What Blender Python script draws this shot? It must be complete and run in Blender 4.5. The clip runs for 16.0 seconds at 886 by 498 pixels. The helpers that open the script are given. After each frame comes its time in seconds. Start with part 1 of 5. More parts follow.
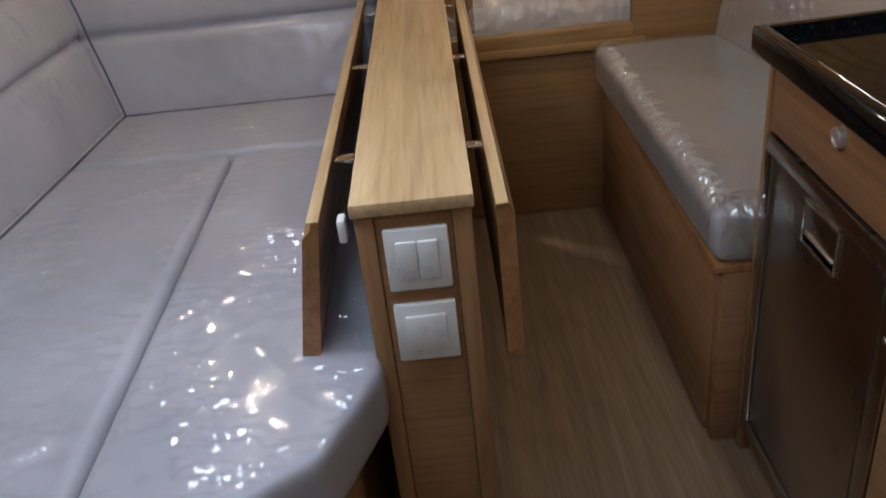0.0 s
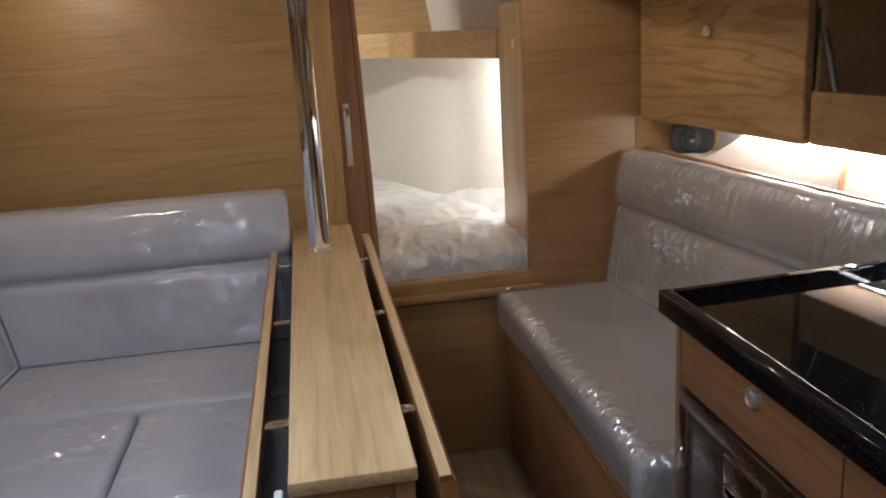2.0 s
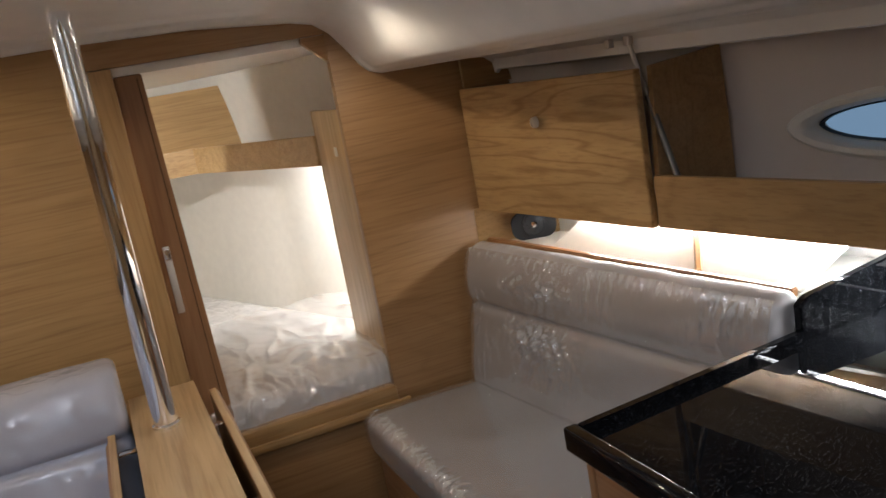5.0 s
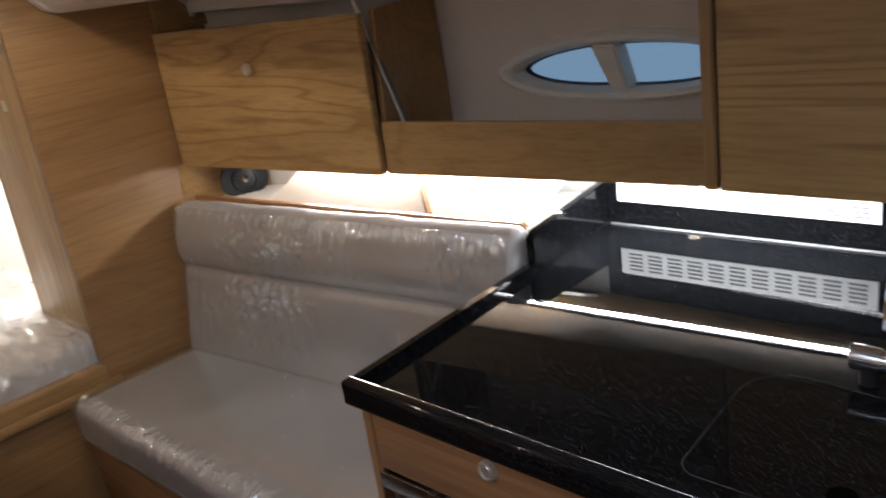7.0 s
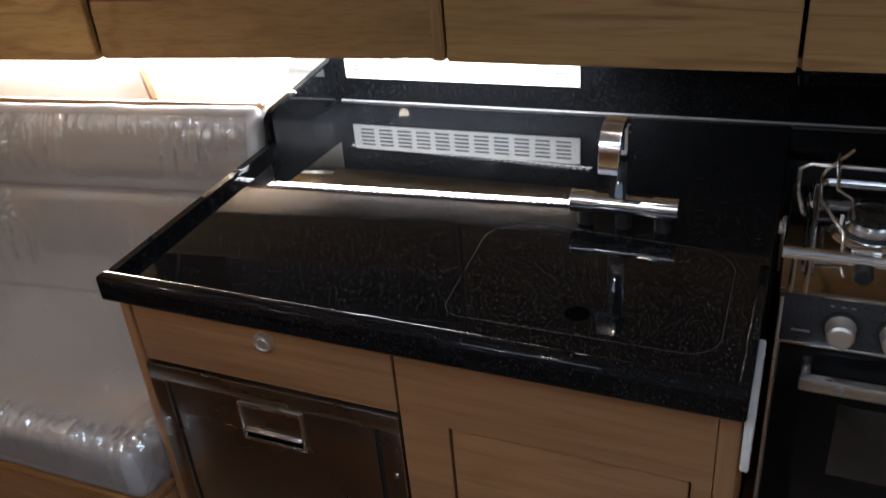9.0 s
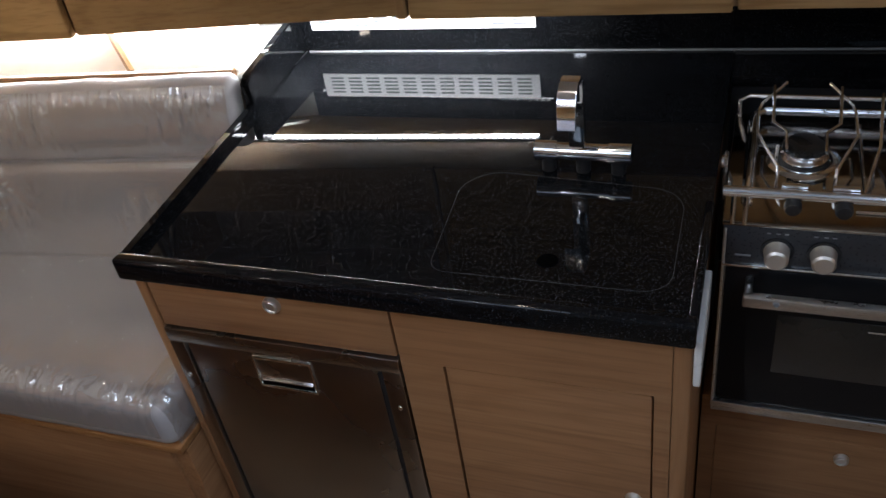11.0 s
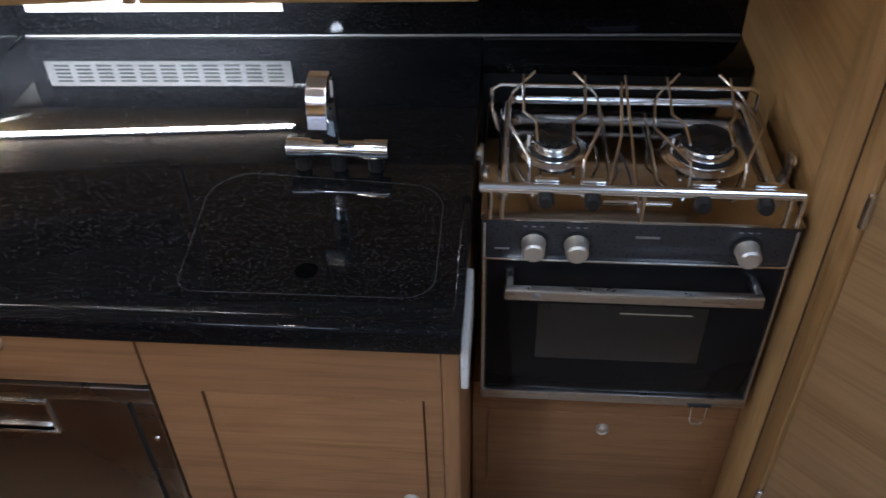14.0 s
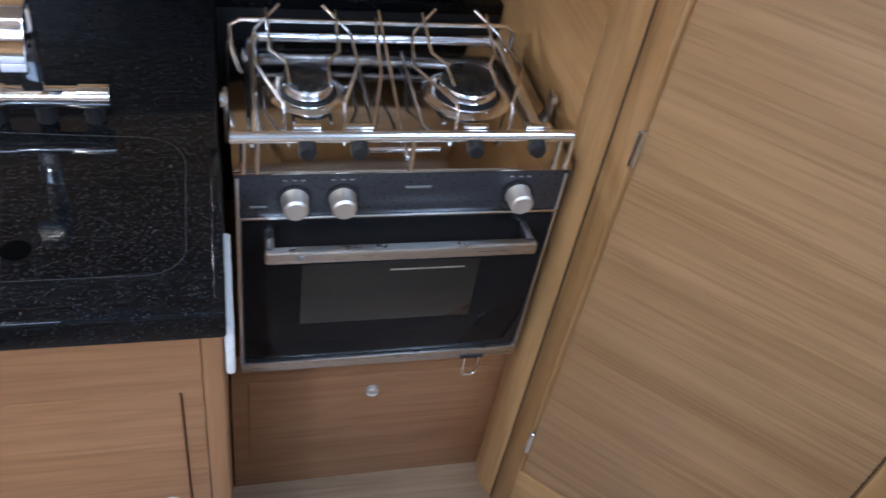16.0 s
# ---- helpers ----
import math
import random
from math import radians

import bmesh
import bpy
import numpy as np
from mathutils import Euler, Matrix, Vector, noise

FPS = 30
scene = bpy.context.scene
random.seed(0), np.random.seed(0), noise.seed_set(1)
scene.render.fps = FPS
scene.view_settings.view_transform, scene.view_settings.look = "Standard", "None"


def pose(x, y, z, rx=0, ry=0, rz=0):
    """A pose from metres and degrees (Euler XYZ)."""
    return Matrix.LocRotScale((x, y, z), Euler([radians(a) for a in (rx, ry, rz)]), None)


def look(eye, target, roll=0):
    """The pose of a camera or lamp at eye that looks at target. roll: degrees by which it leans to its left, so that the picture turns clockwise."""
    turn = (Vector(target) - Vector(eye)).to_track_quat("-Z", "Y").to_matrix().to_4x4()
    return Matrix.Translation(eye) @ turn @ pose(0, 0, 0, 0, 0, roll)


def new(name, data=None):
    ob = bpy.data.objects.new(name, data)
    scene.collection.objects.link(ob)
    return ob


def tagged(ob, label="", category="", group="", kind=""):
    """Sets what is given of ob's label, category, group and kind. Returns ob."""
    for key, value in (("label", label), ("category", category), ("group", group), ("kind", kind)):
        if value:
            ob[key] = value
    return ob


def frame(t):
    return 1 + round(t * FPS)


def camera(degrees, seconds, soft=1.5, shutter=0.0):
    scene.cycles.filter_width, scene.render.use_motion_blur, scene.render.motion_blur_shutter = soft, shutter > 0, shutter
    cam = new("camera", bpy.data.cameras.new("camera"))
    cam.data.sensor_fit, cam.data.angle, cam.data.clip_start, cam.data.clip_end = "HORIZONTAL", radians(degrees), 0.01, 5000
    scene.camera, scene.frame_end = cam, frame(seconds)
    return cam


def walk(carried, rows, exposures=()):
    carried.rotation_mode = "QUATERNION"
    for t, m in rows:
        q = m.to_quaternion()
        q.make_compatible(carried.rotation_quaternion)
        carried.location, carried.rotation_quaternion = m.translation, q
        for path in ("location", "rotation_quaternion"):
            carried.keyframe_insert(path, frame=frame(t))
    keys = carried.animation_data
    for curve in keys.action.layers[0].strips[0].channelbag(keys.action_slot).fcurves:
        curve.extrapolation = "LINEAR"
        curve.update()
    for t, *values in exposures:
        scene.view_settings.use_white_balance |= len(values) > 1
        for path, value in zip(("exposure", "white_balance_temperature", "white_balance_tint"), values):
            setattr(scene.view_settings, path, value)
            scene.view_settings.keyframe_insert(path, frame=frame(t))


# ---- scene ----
cam = camera(55.3, 16.0, shutter=0.4)
PATH = [
    (0, (0.248, 0.469, 1.297), (0.21, 2.213, 0.32), -6.5),
    (0.5, (0.249, 0.471, 1.312), (0.211, 2.275, 0.449), -5.6),
    (1, (0.24, 0.454, 1.324), (0.226, 2.3, 0.554), -5.3),
    (1.5, (0.209, 0.459, 1.334), (0.263, 2.349, 0.682), -4.5),
    (2, (0.179, 0.484, 1.365), (0.468, 2.395, 0.85), -3.5),
    (2.5, (0.151, 0.48, 1.388), (0.516, 2.388, 0.914), -4.7),
    (3, (0.118, 0.496, 1.417), (0.533, 2.406, 0.99), -5.9),
    (5.5, (0.171, 0.725, 1.502), (0.976, 2.501, 1.055), -10.2),
    (6, (0.157, 0.761, 1.498), (1.1, 2.461, 1.027), -9.4),
    (6.5, (0.092, 0.807, 1.498), (1.27, 2.337, 0.976), -8.9),
    (7, (0.055, 0.818, 1.504), (1.373, 2.172, 0.848), -8.4),
    (7.5, (0.029, 0.838, 1.493), (1.457, 2.022, 0.745), -7.2),
    (8, (0.016, 0.882, 1.478), (1.505, 1.947, 0.672), -6.2),
    (8.5, (-0.01, 0.876, 1.497), (1.588, 1.699, 0.621), -3.5),
    (9, (-0.034, 0.852, 1.512), (1.547, 1.598, 0.542), -5.1),
    (9.5, (-0.058, 0.85, 1.52), (1.484, 1.563, 0.465), -5.8),
    (12, (-0.097, 0.808, 1.743), (1.358, 1.402, 0.506), -12.0),
    (12.5, (-0.061, 0.806, 1.734), (1.424, 1.295, 0.487), -10.7),
    (13, (-0.047, 0.808, 1.715), (1.465, 1.161, 0.454), -7.5),
    (13.5, (-0.029, 0.816, 1.695), (1.493, 1.071, 0.423), -4.4),
    (14, (0.001, 0.82, 1.675), (1.522, 0.959, 0.384), -1.5),
    (14.5, (0.037, 0.821, 1.657), (1.551, 0.787, 0.349), 2.6),
    (15, (0.048, 0.832, 1.636), (1.54, 0.69, 0.313), 5.3),
    (15.5, (0.081, 0.847, 1.613), (1.537, 0.581, 0.268), 7.6),
    (16, (0.114, 0.863, 1.591), (1.513, 0.371, 0.249), 11.0),
]
walk(cam, [(t, look(eye, target, roll)) for t, eye, target, roll in PATH], exposures=[(0, -0.48, 6050, 10), (1.5, -0.6, 5950, 10), (3.0, -0.7, 5900, 10), (5.5, -0.52, 5950, 10), (9.5, -0.45, 5900, 10), (12.0, -0.3, 5750, 10), (14.0, 0.12, 5600, 10), (15.0, 0.45, 5400, 10), (15.5, 0.65, 5300, 10), (16.0, 1.1, 5200, 10)])

# ---- world and light ----
CX = 0.185  # centreline of the boat
world = bpy.data.worlds.new("hall")
scene.world = world
world.use_nodes = True
wn = world.node_tree.nodes
wn["Background"].inputs[0].default_value = (0.42, 0.62, 0.84, 1)
wn["Background"].inputs[1].default_value = 0.6


def lamp(name, kind, m, power, colour, **more):
    data = bpy.data.lights.new(name, kind)
    data.energy, data.color = power, colour
    if "size" in more:
        data.size = more["size"]
    if "size_y" in more:
        data.shape, data.size_y = "RECTANGLE", more["size_y"]
    if "spread" in more:
        data.spread = radians(more["spread"])
    if "radius" in more:
        data.shadow_soft_size = more["radius"]
    if "cone" in more:
        data.spot_size, data.spot_blend = radians(more["cone"]), more.get("blend", 0.2)
    ob = new(name, data)
    ob.matrix_world = m
    return ob


WARM, COOL, WHITE = (1.0, 0.825, 0.61), (0.72, 0.84, 1.0), (1.0, 0.95, 0.88)
# daylight of the hall through the deck hatch over the saloon and the companionway behind
lamp("deck_hatch_light", "AREA", look((-0.10, 1.30, 1.775), (-0.10, 1.301, 0)), 5.6, COOL, size=0.5, size_y=0.5, spread=125)
lamp("companionway_light", "AREA", look((0.1, 0.1, 2.15), (0.1, 0.5, 0)), 12, COOL, size=1.0, size_y=1.0)

# ---- materials ----


def nodes_of(name):
    m = bpy.data.materials.new(name)
    m.use_nodes = True
    t = m.node_tree
    b = t.nodes["Principled BSDF"]
    return m, t, b


def node(t, kind, **props):
    n = t.nodes.new(kind)
    for k, v in props.items():
        if k in n.inputs:
            n.inputs[k].default_value = v
    return n


def ramp(t, src, stops):
    r = t.nodes.new("ShaderNodeValToRGB")
    while len(r.color_ramp.elements) < len(stops):
        r.color_ramp.elements.new(0.5)
    for e, (p, c) in zip(r.color_ramp.elements, stops):
        e.position, e.color = p, (*c, 1) if len(c) == 3 else (c[0], c[0], c[0], 1)
    t.links.new(src, r.inputs[0])
    return r.outputs[0]


def coords(t, scale=(1, 1, 1), shift=None):
    tc = t.nodes.new("ShaderNodeTexCoord")
    mp = t.nodes.new("ShaderNodeMapping")
    mp.inputs["Scale"].default_value = scale
    t.links.new(tc.outputs["Object"], mp.inputs[0])
    if shift:
        mp.inputs["Location"].default_value = shift
    return mp.outputs[0]


def mixc(t, fac, a, b, blend="MIX"):
    m = t.nodes.new("ShaderNodeMix")
    m.data_type, m.blend_type = "RGBA", blend
    for i, v in ((0, fac), (6, a), (7, b)):
        if hasattr(v, "links"):
            t.links.new(v, m.inputs[i])
        else:
            m.inputs[i].default_value = (*v, 1) if isinstance(v, tuple) and len(v) == 3 else v
    return m.outputs[2]


def bump(t, height, strength, distance, target):
    b = t.nodes.new("ShaderNodeBump")
    b.inputs["Strength"].default_value, b.inputs["Distance"].default_value = strength, distance
    t.links.new(height, b.inputs["Height"])
    t.links.new(b.outputs[0], target)
    return b


def wood(name, axis, dark=(0.36, 0.210, 0.082), mid=(0.405, 0.245, 0.100), light=(0.44, 0.275, 0.120), rough=0.36, figure=1.0, fine_scale=1.0, arch=(0.86, 0.83, 0.79), rings_n=120.0, close=3.4):
    m, t, b = nodes_of(name)
    k = "xyz".index(axis)
    along = [38.0 * fine_scale] * 3
    along[k] = 1.6
    v = coords(t, along)
    oi = t.nodes.new("ShaderNodeObjectInfo")
    add = t.nodes.new("ShaderNodeVectorMath")
    add.operation = "MULTIPLY_ADD"
    t.links.new(oi.outputs["Random"], add.inputs[0])
    add.inputs[1].default_value = (7, 9, 11)
    t.links.new(v, add.inputs[2])
    v = add.outputs[0]
    n1 = node(t, "ShaderNodeTexNoise", Scale=1.0, Detail=7.0, Roughness=0.62, Distortion=0.4)
    t.links.new(v, n1.inputs["Vector"])
    broad = [5.0, 5.0, 5.0]
    broad[k] = 0.5
    n2 = node(t, "ShaderNodeTexNoise", Scale=1.0, Detail=3.0, Distortion=1.2)
    t.links.new(coords(t, broad, (3.1, 1.7, 0.4)), n2.inputs["Vector"])
    pores = [150.0, 150.0, 150.0]
    pores[k] = 5.0
    n3 = node(t, "ShaderNodeTexNoise", Scale=1.0, Detail=2.0)
    t.links.new(coords(t, pores), n3.inputs["Vector"])
    grain = ramp(t, n1.outputs[0], [(0.3, dark), (0.5, mid), (0.72, light)])
    wide = ramp(t, n2.outputs[0], [(0.3, (0.86, 0.84, 0.81)), (0.7, (1.1, 1.09, 1.07))])
    col = mixc(t, 0.85 * figure, grain, wide, "MULTIPLY")
    fine = ramp(t, n3.outputs[0], [(0.36, (0.66, 0.6, 0.54)), (0.5, (1, 1, 1))])
    col = mixc(t, 0.40, col, fine, "MULTIPLY")
    heart = [close, close, close]
    heart[k] = 0.55
    n4 = node(t, "ShaderNodeTexNoise", Scale=1.0, Detail=2.0, Roughness=0.4, Distortion=0.35)
    t.links.new(coords(t, heart, (0.7, 2.3, 1.9)), n4.inputs["Vector"])
    rings = t.nodes.new("ShaderNodeMath")
    rings.operation = "MULTIPLY"
    rings.inputs[1].default_value = rings_n
    t.links.new(n4.outputs[0], rings.inputs[0])
    wave = t.nodes.new("ShaderNodeMath")
    wave.operation = "SINE"
    t.links.new(rings.outputs[0], wave.inputs[0])
    arches = ramp(t, wave.outputs[0], [(0.0, (1.03, 1.03, 1.03)), (0.6, (0.99, 0.985, 0.98)), (1.0, arch)])
    col = mixc(t, 0.75 * figure, col, arches, "MULTIPLY")
    t.links.new(col, b.inputs["Base Color"])
    t.links.new(ramp(t, n1.outputs[0], [(0.2, (rough + 0.1,)), (0.8, (rough - 0.06,))]), b.inputs["Roughness"])
    bump(t, n3.outputs[0], 0.14, 0.002, b.inputs["Normal"])
    return m


OAK_X = wood("oak_veneer_grain_across", "x", figure=0.6)
OAK_Y = wood("oak_veneer_grain_fore_aft", "y")
OAK_Z = wood("oak_veneer_grain_upright", "z")
# The figure is the veneer's own; the lighter tone paints light onto the flaps.
OAK_FLAP = wood("figured_oak_flap_light_toned", "y", (0.43, 0.265, 0.105), (0.49, 0.31, 0.128), (0.53, 0.345, 0.15), 0.34, 1.2, 1.0, (0.74, 0.67, 0.58), 55.0, 10.0)
# Darker oak copy: shade on the starboard bulkhead is put into its colour.
OAK_BULK_SHADE = wood("oak_bulkhead_shade_toned_across", "x", (0.30, 0.165, 0.066), (0.345, 0.195, 0.082), (0.38, 0.222, 0.098), 0.36, 0.6)
# Redder, darker oak copies: the shade on upright fronts is in their colour.
OAK_SHADE_Y = wood("shade_toned_oak_fore_aft", "y", (0.262, 0.127, 0.054), (0.320, 0.164, 0.074), (0.361, 0.197, 0.094), 0.36, 0.6)
OAK_SHADE_Z = wood("shade_toned_oak_upright", "z", (0.254, 0.123, 0.051), (0.303, 0.156, 0.070), (0.344, 0.184, 0.086), 0.36, 0.6)
OAK_SHADE_X = wood("shade_toned_oak_across", "x", (0.262, 0.127, 0.054), (0.320, 0.164, 0.074), (0.361, 0.197, 0.094), 0.36, 0.6)
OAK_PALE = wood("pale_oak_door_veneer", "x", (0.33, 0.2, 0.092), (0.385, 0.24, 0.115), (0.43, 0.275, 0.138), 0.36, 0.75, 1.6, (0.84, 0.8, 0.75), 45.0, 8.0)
# Lighter oak copies: the fore cabin's strong light is put into their colour.
OAK_LIT_Z = wood("lit_toned_oak_panel_upright", "z", (0.50, 0.33, 0.16), (0.56, 0.385, 0.195), (0.60, 0.42, 0.225), 0.36, 0.8)
OAK_LIT_X = wood("lit_toned_oak_shelf_front", "x", (0.50, 0.33, 0.15), (0.56, 0.38, 0.18), (0.60, 0.42, 0.21), 0.36, 0.6)
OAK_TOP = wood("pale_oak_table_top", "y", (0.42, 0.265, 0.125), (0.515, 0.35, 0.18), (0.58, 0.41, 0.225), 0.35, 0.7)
OAK_EDGE = wood("oak_lipping_fore_aft", "y", (0.28, 0.13, 0.045), (0.36, 0.175, 0.065), (0.43, 0.22, 0.09))
SOLE = wood("cabin_sole_laminate", "y", (0.20, 0.13, 0.076), (0.25, 0.17, 0.105), (0.31, 0.22, 0.143), 0.4)


def upholstery(name, base, wrinkle=1.0, crease=9.0, stretch=(1, 1, 1), spread=0.45, gloss=0.07, lines_share=0.4, film=1.8, crinkle=0.0):
    """Woven cloth under a loose clear plastic film: the film is the clear coat, with its own crumpled normal."""
    m, t, b = nodes_of(name)
    weave = node(t, "ShaderNodeTexNoise", Scale=900.0, Detail=2.0)
    t.links.new(coords(t), weave.inputs["Vector"])
    blot = node(t, "ShaderNodeTexNoise", Scale=5.0, Detail=5.0)
    t.links.new(coords(t), blot.inputs["Vector"])
    lo, hi = tuple(c * 0.82 for c in base), tuple(min(1, c * 1.12) for c in base)
    col = mixc(t, 0.35, ramp(t, blot.outputs[0], [(0.3, lo), (0.7, hi)]), ramp(t, weave.outputs[0], [(0.3, lo), (0.7, hi)]))
    t.links.new(col, b.inputs["Base Color"])
    b.inputs["Roughness"].default_value = 0.85
    bump(t, weave.outputs[0], 0.12, 0.001, b.inputs["Normal"])
    b.inputs["Coat Weight"].default_value = 1.0
    b.inputs["Coat IOR"].default_value = film
    b.inputs["Coat Roughness"].default_value = gloss
    lines = node(t, "ShaderNodeTexNoise", Scale=crease, Detail=1.2, Roughness=0.5, Distortion=0.9)
    t.links.new(coords(t, stretch), lines.inputs["Vector"])
    ridges = ramp(t, lines.outputs[0], [(0.455, (0.0,)), (0.5, (1.0,)), (0.545, (0.0,))])
    soft = node(t, "ShaderNodeTexNoise", Scale=crease * 1.9, Detail=0.8, Distortion=0.7)
    t.links.new(coords(t, stretch), soft.inputs["Vector"])
    where = node(t, "ShaderNodeTexNoise", Scale=3.4, Detail=3.0)
    t.links.new(coords(t, (1, 1, 1), (5, 2, 1)), where.inputs["Vector"])
    amount = ramp(t, where.outputs[0], [(spread, (0.06,)), (spread + 0.2, (1.0,))])
    h = mixc(t, 1 - lines_share, ridges, soft.outputs[0])
    h = mixc(t, 1.0, h, amount, "MULTIPLY")
    if crinkle:
        fine = node(t, "ShaderNodeTexNoise", Scale=36.0, Detail=1.0, Distortion=0.6)
        t.links.new(coords(t, stretch), fine.inputs["Vector"])
        spots = node(t, "ShaderNodeTexNoise", Scale=9.0, Detail=2.0)
        t.links.new(coords(t, (1, 1, 1), (1, 7, 3)), spots.inputs["Vector"])
        share = ramp(t, spots.outputs[0], [(0.55, (0.0,)), (0.63, (crinkle,))])
        h = mixc(t, 1.0, h, mixc(t, 1.0, fine.outputs[0], share, "MULTIPLY"), "ADD")
    bump(t, h, 1.0, 0.02 * wrinkle, b.inputs["Coat Normal"])
    return m


CLOTH = upholstery("grey_cloth_under_clear_film", (0.40, 0.39, 0.43), 0.22, 5.0, (1, 1, 1), 0.50, 0.3, 0.1, 1.3)
CLOTH_BACK = upholstery("grey_back_cloth_under_clear_film", (0.40, 0.39, 0.43), 0.5, 9.0, (1, 1, 1), 0.5, 0.2, 0.3, 1.5, 0.5)
CLOTH_SEAT = upholstery("grey_cloth_under_tight_film", (0.45, 0.44, 0.45), 0.22, 5.0, (1, 1, 1), 0.5, 0.14, 0.1, 1.9)
CLOTH_LOOSE = upholstery("grey_cloth_under_crumpled_film", (0.46, 0.445, 0.445), 0.35, 6.0, (1.6, 1.6, 0.7), 0.46, 0.2, 0.1, 1.6)
CLOTH_WHITE = upholstery("pale_mattress_under_crumpled_film", (0.74, 0.735, 0.73), 0.5, 6.0, (2.2, 0.8, 1), 0.3, 0.2, 0.2, 1.5)


def film_sheet(name, shine, milky, rough):
    """Thin clear polythene: mostly see-through, with a sharp gloss and a trace of milkiness."""
    m, t, b = nodes_of(name)
    out = t.nodes["Material Output"]
    t.nodes.remove(b)
    clear = t.nodes.new("ShaderNodeBsdfTransparent")
    gloss = node(t, "ShaderNodeBsdfGlossy", Roughness=rough)
    milk = node(t, "ShaderNodeBsdfDiffuse", Color=(0.8, 0.79, 0.79, 1))
    m1, m2 = node(t, "ShaderNodeMixShader"), node(t, "ShaderNodeMixShader")
    m1.inputs[0].default_value, m2.inputs[0].default_value = shine, milky
    t.links.new(clear.outputs[0], m1.inputs[1])
    t.links.new(gloss.outputs[0], m1.inputs[2])
    t.links.new(m1.outputs[0], m2.inputs[1])
    t.links.new(milk.outputs[0], m2.inputs[2])
    t.links.new(m2.outputs[0], out.inputs[0])
    n = node(t, "ShaderNodeTexNoise", Scale=70.0, Detail=2.0)
    t.links.new(coords(t), n.inputs["Vector"])
    bump(t, n.outputs[0], 0.25, 0.003, gloss.inputs["Normal"])
    return m


FILM = film_sheet("clear_plastic_film", 0.33, 0.1, 0.12)
FILM_SHEER = film_sheet("smooth_clear_plastic_film", 0.11, 0.03, 0.09)
FILM_MILKY = film_sheet("crumpled_plastic_film", 0.28, 0.24, 0.12)


def plain(name, col, rough=0.5, metal=0.0, coat=0.0, grain=0.06, gscale=40.0, bump_s=0.05, stretch=(1, 1, 1)):
    m, t, b = nodes_of(name)
    n = node(t, "ShaderNodeTexNoise", Scale=gscale, Detail=5.0)
    t.links.new(coords(t, stretch), n.inputs["Vector"])
    big = node(t, "ShaderNodeTexNoise", Scale=3.0, Detail=3.0)
    t.links.new(coords(t), big.inputs["Vector"])
    lo, hi = tuple(c * (1 - grain) for c in col), tuple(min(1, c * (1 + grain)) for c in col)
    t.links.new(mixc(t, 0.5, ramp(t, n.outputs[0], [(0.3, lo), (0.7, hi)]), ramp(t, big.outputs[0], [(0.3, lo), (0.7, hi)])), b.inputs["Base Color"])
    t.links.new(ramp(t, n.outputs[0], [(0.3, (max(0.0, rough * 0.85),)), (0.7, (rough * 1.15,))]), b.inputs["Roughness"])
    b.inputs["Metallic"].default_value = metal
    b.inputs["Coat Weight"].default_value = coat
    if bump_s:
        bump(t, n.outputs[0], bump_s, 0.001, b.inputs["Normal"])
    return m


LINER = plain("white_gelcoat_headliner", (0.87, 0.84, 0.79), 0.33, bump_s=0.02, gscale=12)
HULL = plain("beige_hull_lining_cloth", (0.76, 0.68, 0.62), 0.9, gscale=500, bump_s=0.2)
HULL_WHITE = plain("white_hull_liner", (0.80, 0.77, 0.70), 0.5, gscale=30, bump_s=0.04)
STEEL = plain("brushed_stainless_steel", (0.60, 0.585, 0.57), 0.3, 1.0, gscale=30, stretch=(1, 1, 30), bump_s=0.03, grain=0.04)
HOB_STEEL = plain("polished_stainless_hob", (0.44, 0.415, 0.39), 0.10, 1.0, gscale=20, stretch=(1, 30, 1), bump_s=0.006, grain=0.04)
STEEL_Y = plain("brushed_stainless_fridge_front", (0.42, 0.40, 0.375), 0.3, 1.0, gscale=2.5, bump_s=0, grain=0.05)
CHROME = plain("polished_chrome", (0.92, 0.93, 0.95), 0.05, 1.0, bump_s=0, grain=0.02)
STRUT = plain("dull_grey_strut_steel", (0.2, 0.19, 0.18), 0.45, 1.0, bump_s=0, grain=0.03)
RAIL = plain("bright_polished_rail", (0.94, 0.94, 0.95), 0.14, 1.0, bump_s=0, grain=0.02)
SEALANT = plain("grey_joint_sealant", (0.22, 0.22, 0.22), 0.45, bump_s=0)
WIRE = plain("bright_stainless_wire", (0.95, 0.95, 0.95), 0.2, 1.0, bump_s=0, grain=0.02)
NICKEL = plain("satin_nickel", (0.78, 0.75, 0.70), 0.5, 1.0, bump_s=0.01, grain=0.03)
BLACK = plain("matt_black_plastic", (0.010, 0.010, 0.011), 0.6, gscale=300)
BLACK_GLASS = plain("black_oven_glass", (0.010, 0.010, 0.011), 0.06, bump_s=0)
BLACK_GLASS.node_tree.nodes["Principled BSDF"].inputs["Specular IOR Level"].default_value = 0.12
OVEN_WINDOW = plain("smoked_oven_window", (0.018, 0.018, 0.017), 0.08, coat=0.2, bump_s=0)
PANEL_GREY = plain("dark_grey_enamel_panel", (0.028, 0.030, 0.035), 0.3, gscale=200)
WHITE_PLASTIC = plain("white_switch_plastic", (0.78, 0.77, 0.74), 0.3, coat=0.2, bump_s=0)
WHITE_METAL = plain("white_painted_grille", (0.80, 0.80, 0.78), 0.4, bump_s=0)
SLOT = plain("dark_slot", (0.16, 0.17, 0.17), 0.7)
JUNCTION_SHADE = plain("dark_grey_junction_shade", (0.10, 0.10, 0.13), 0.8)
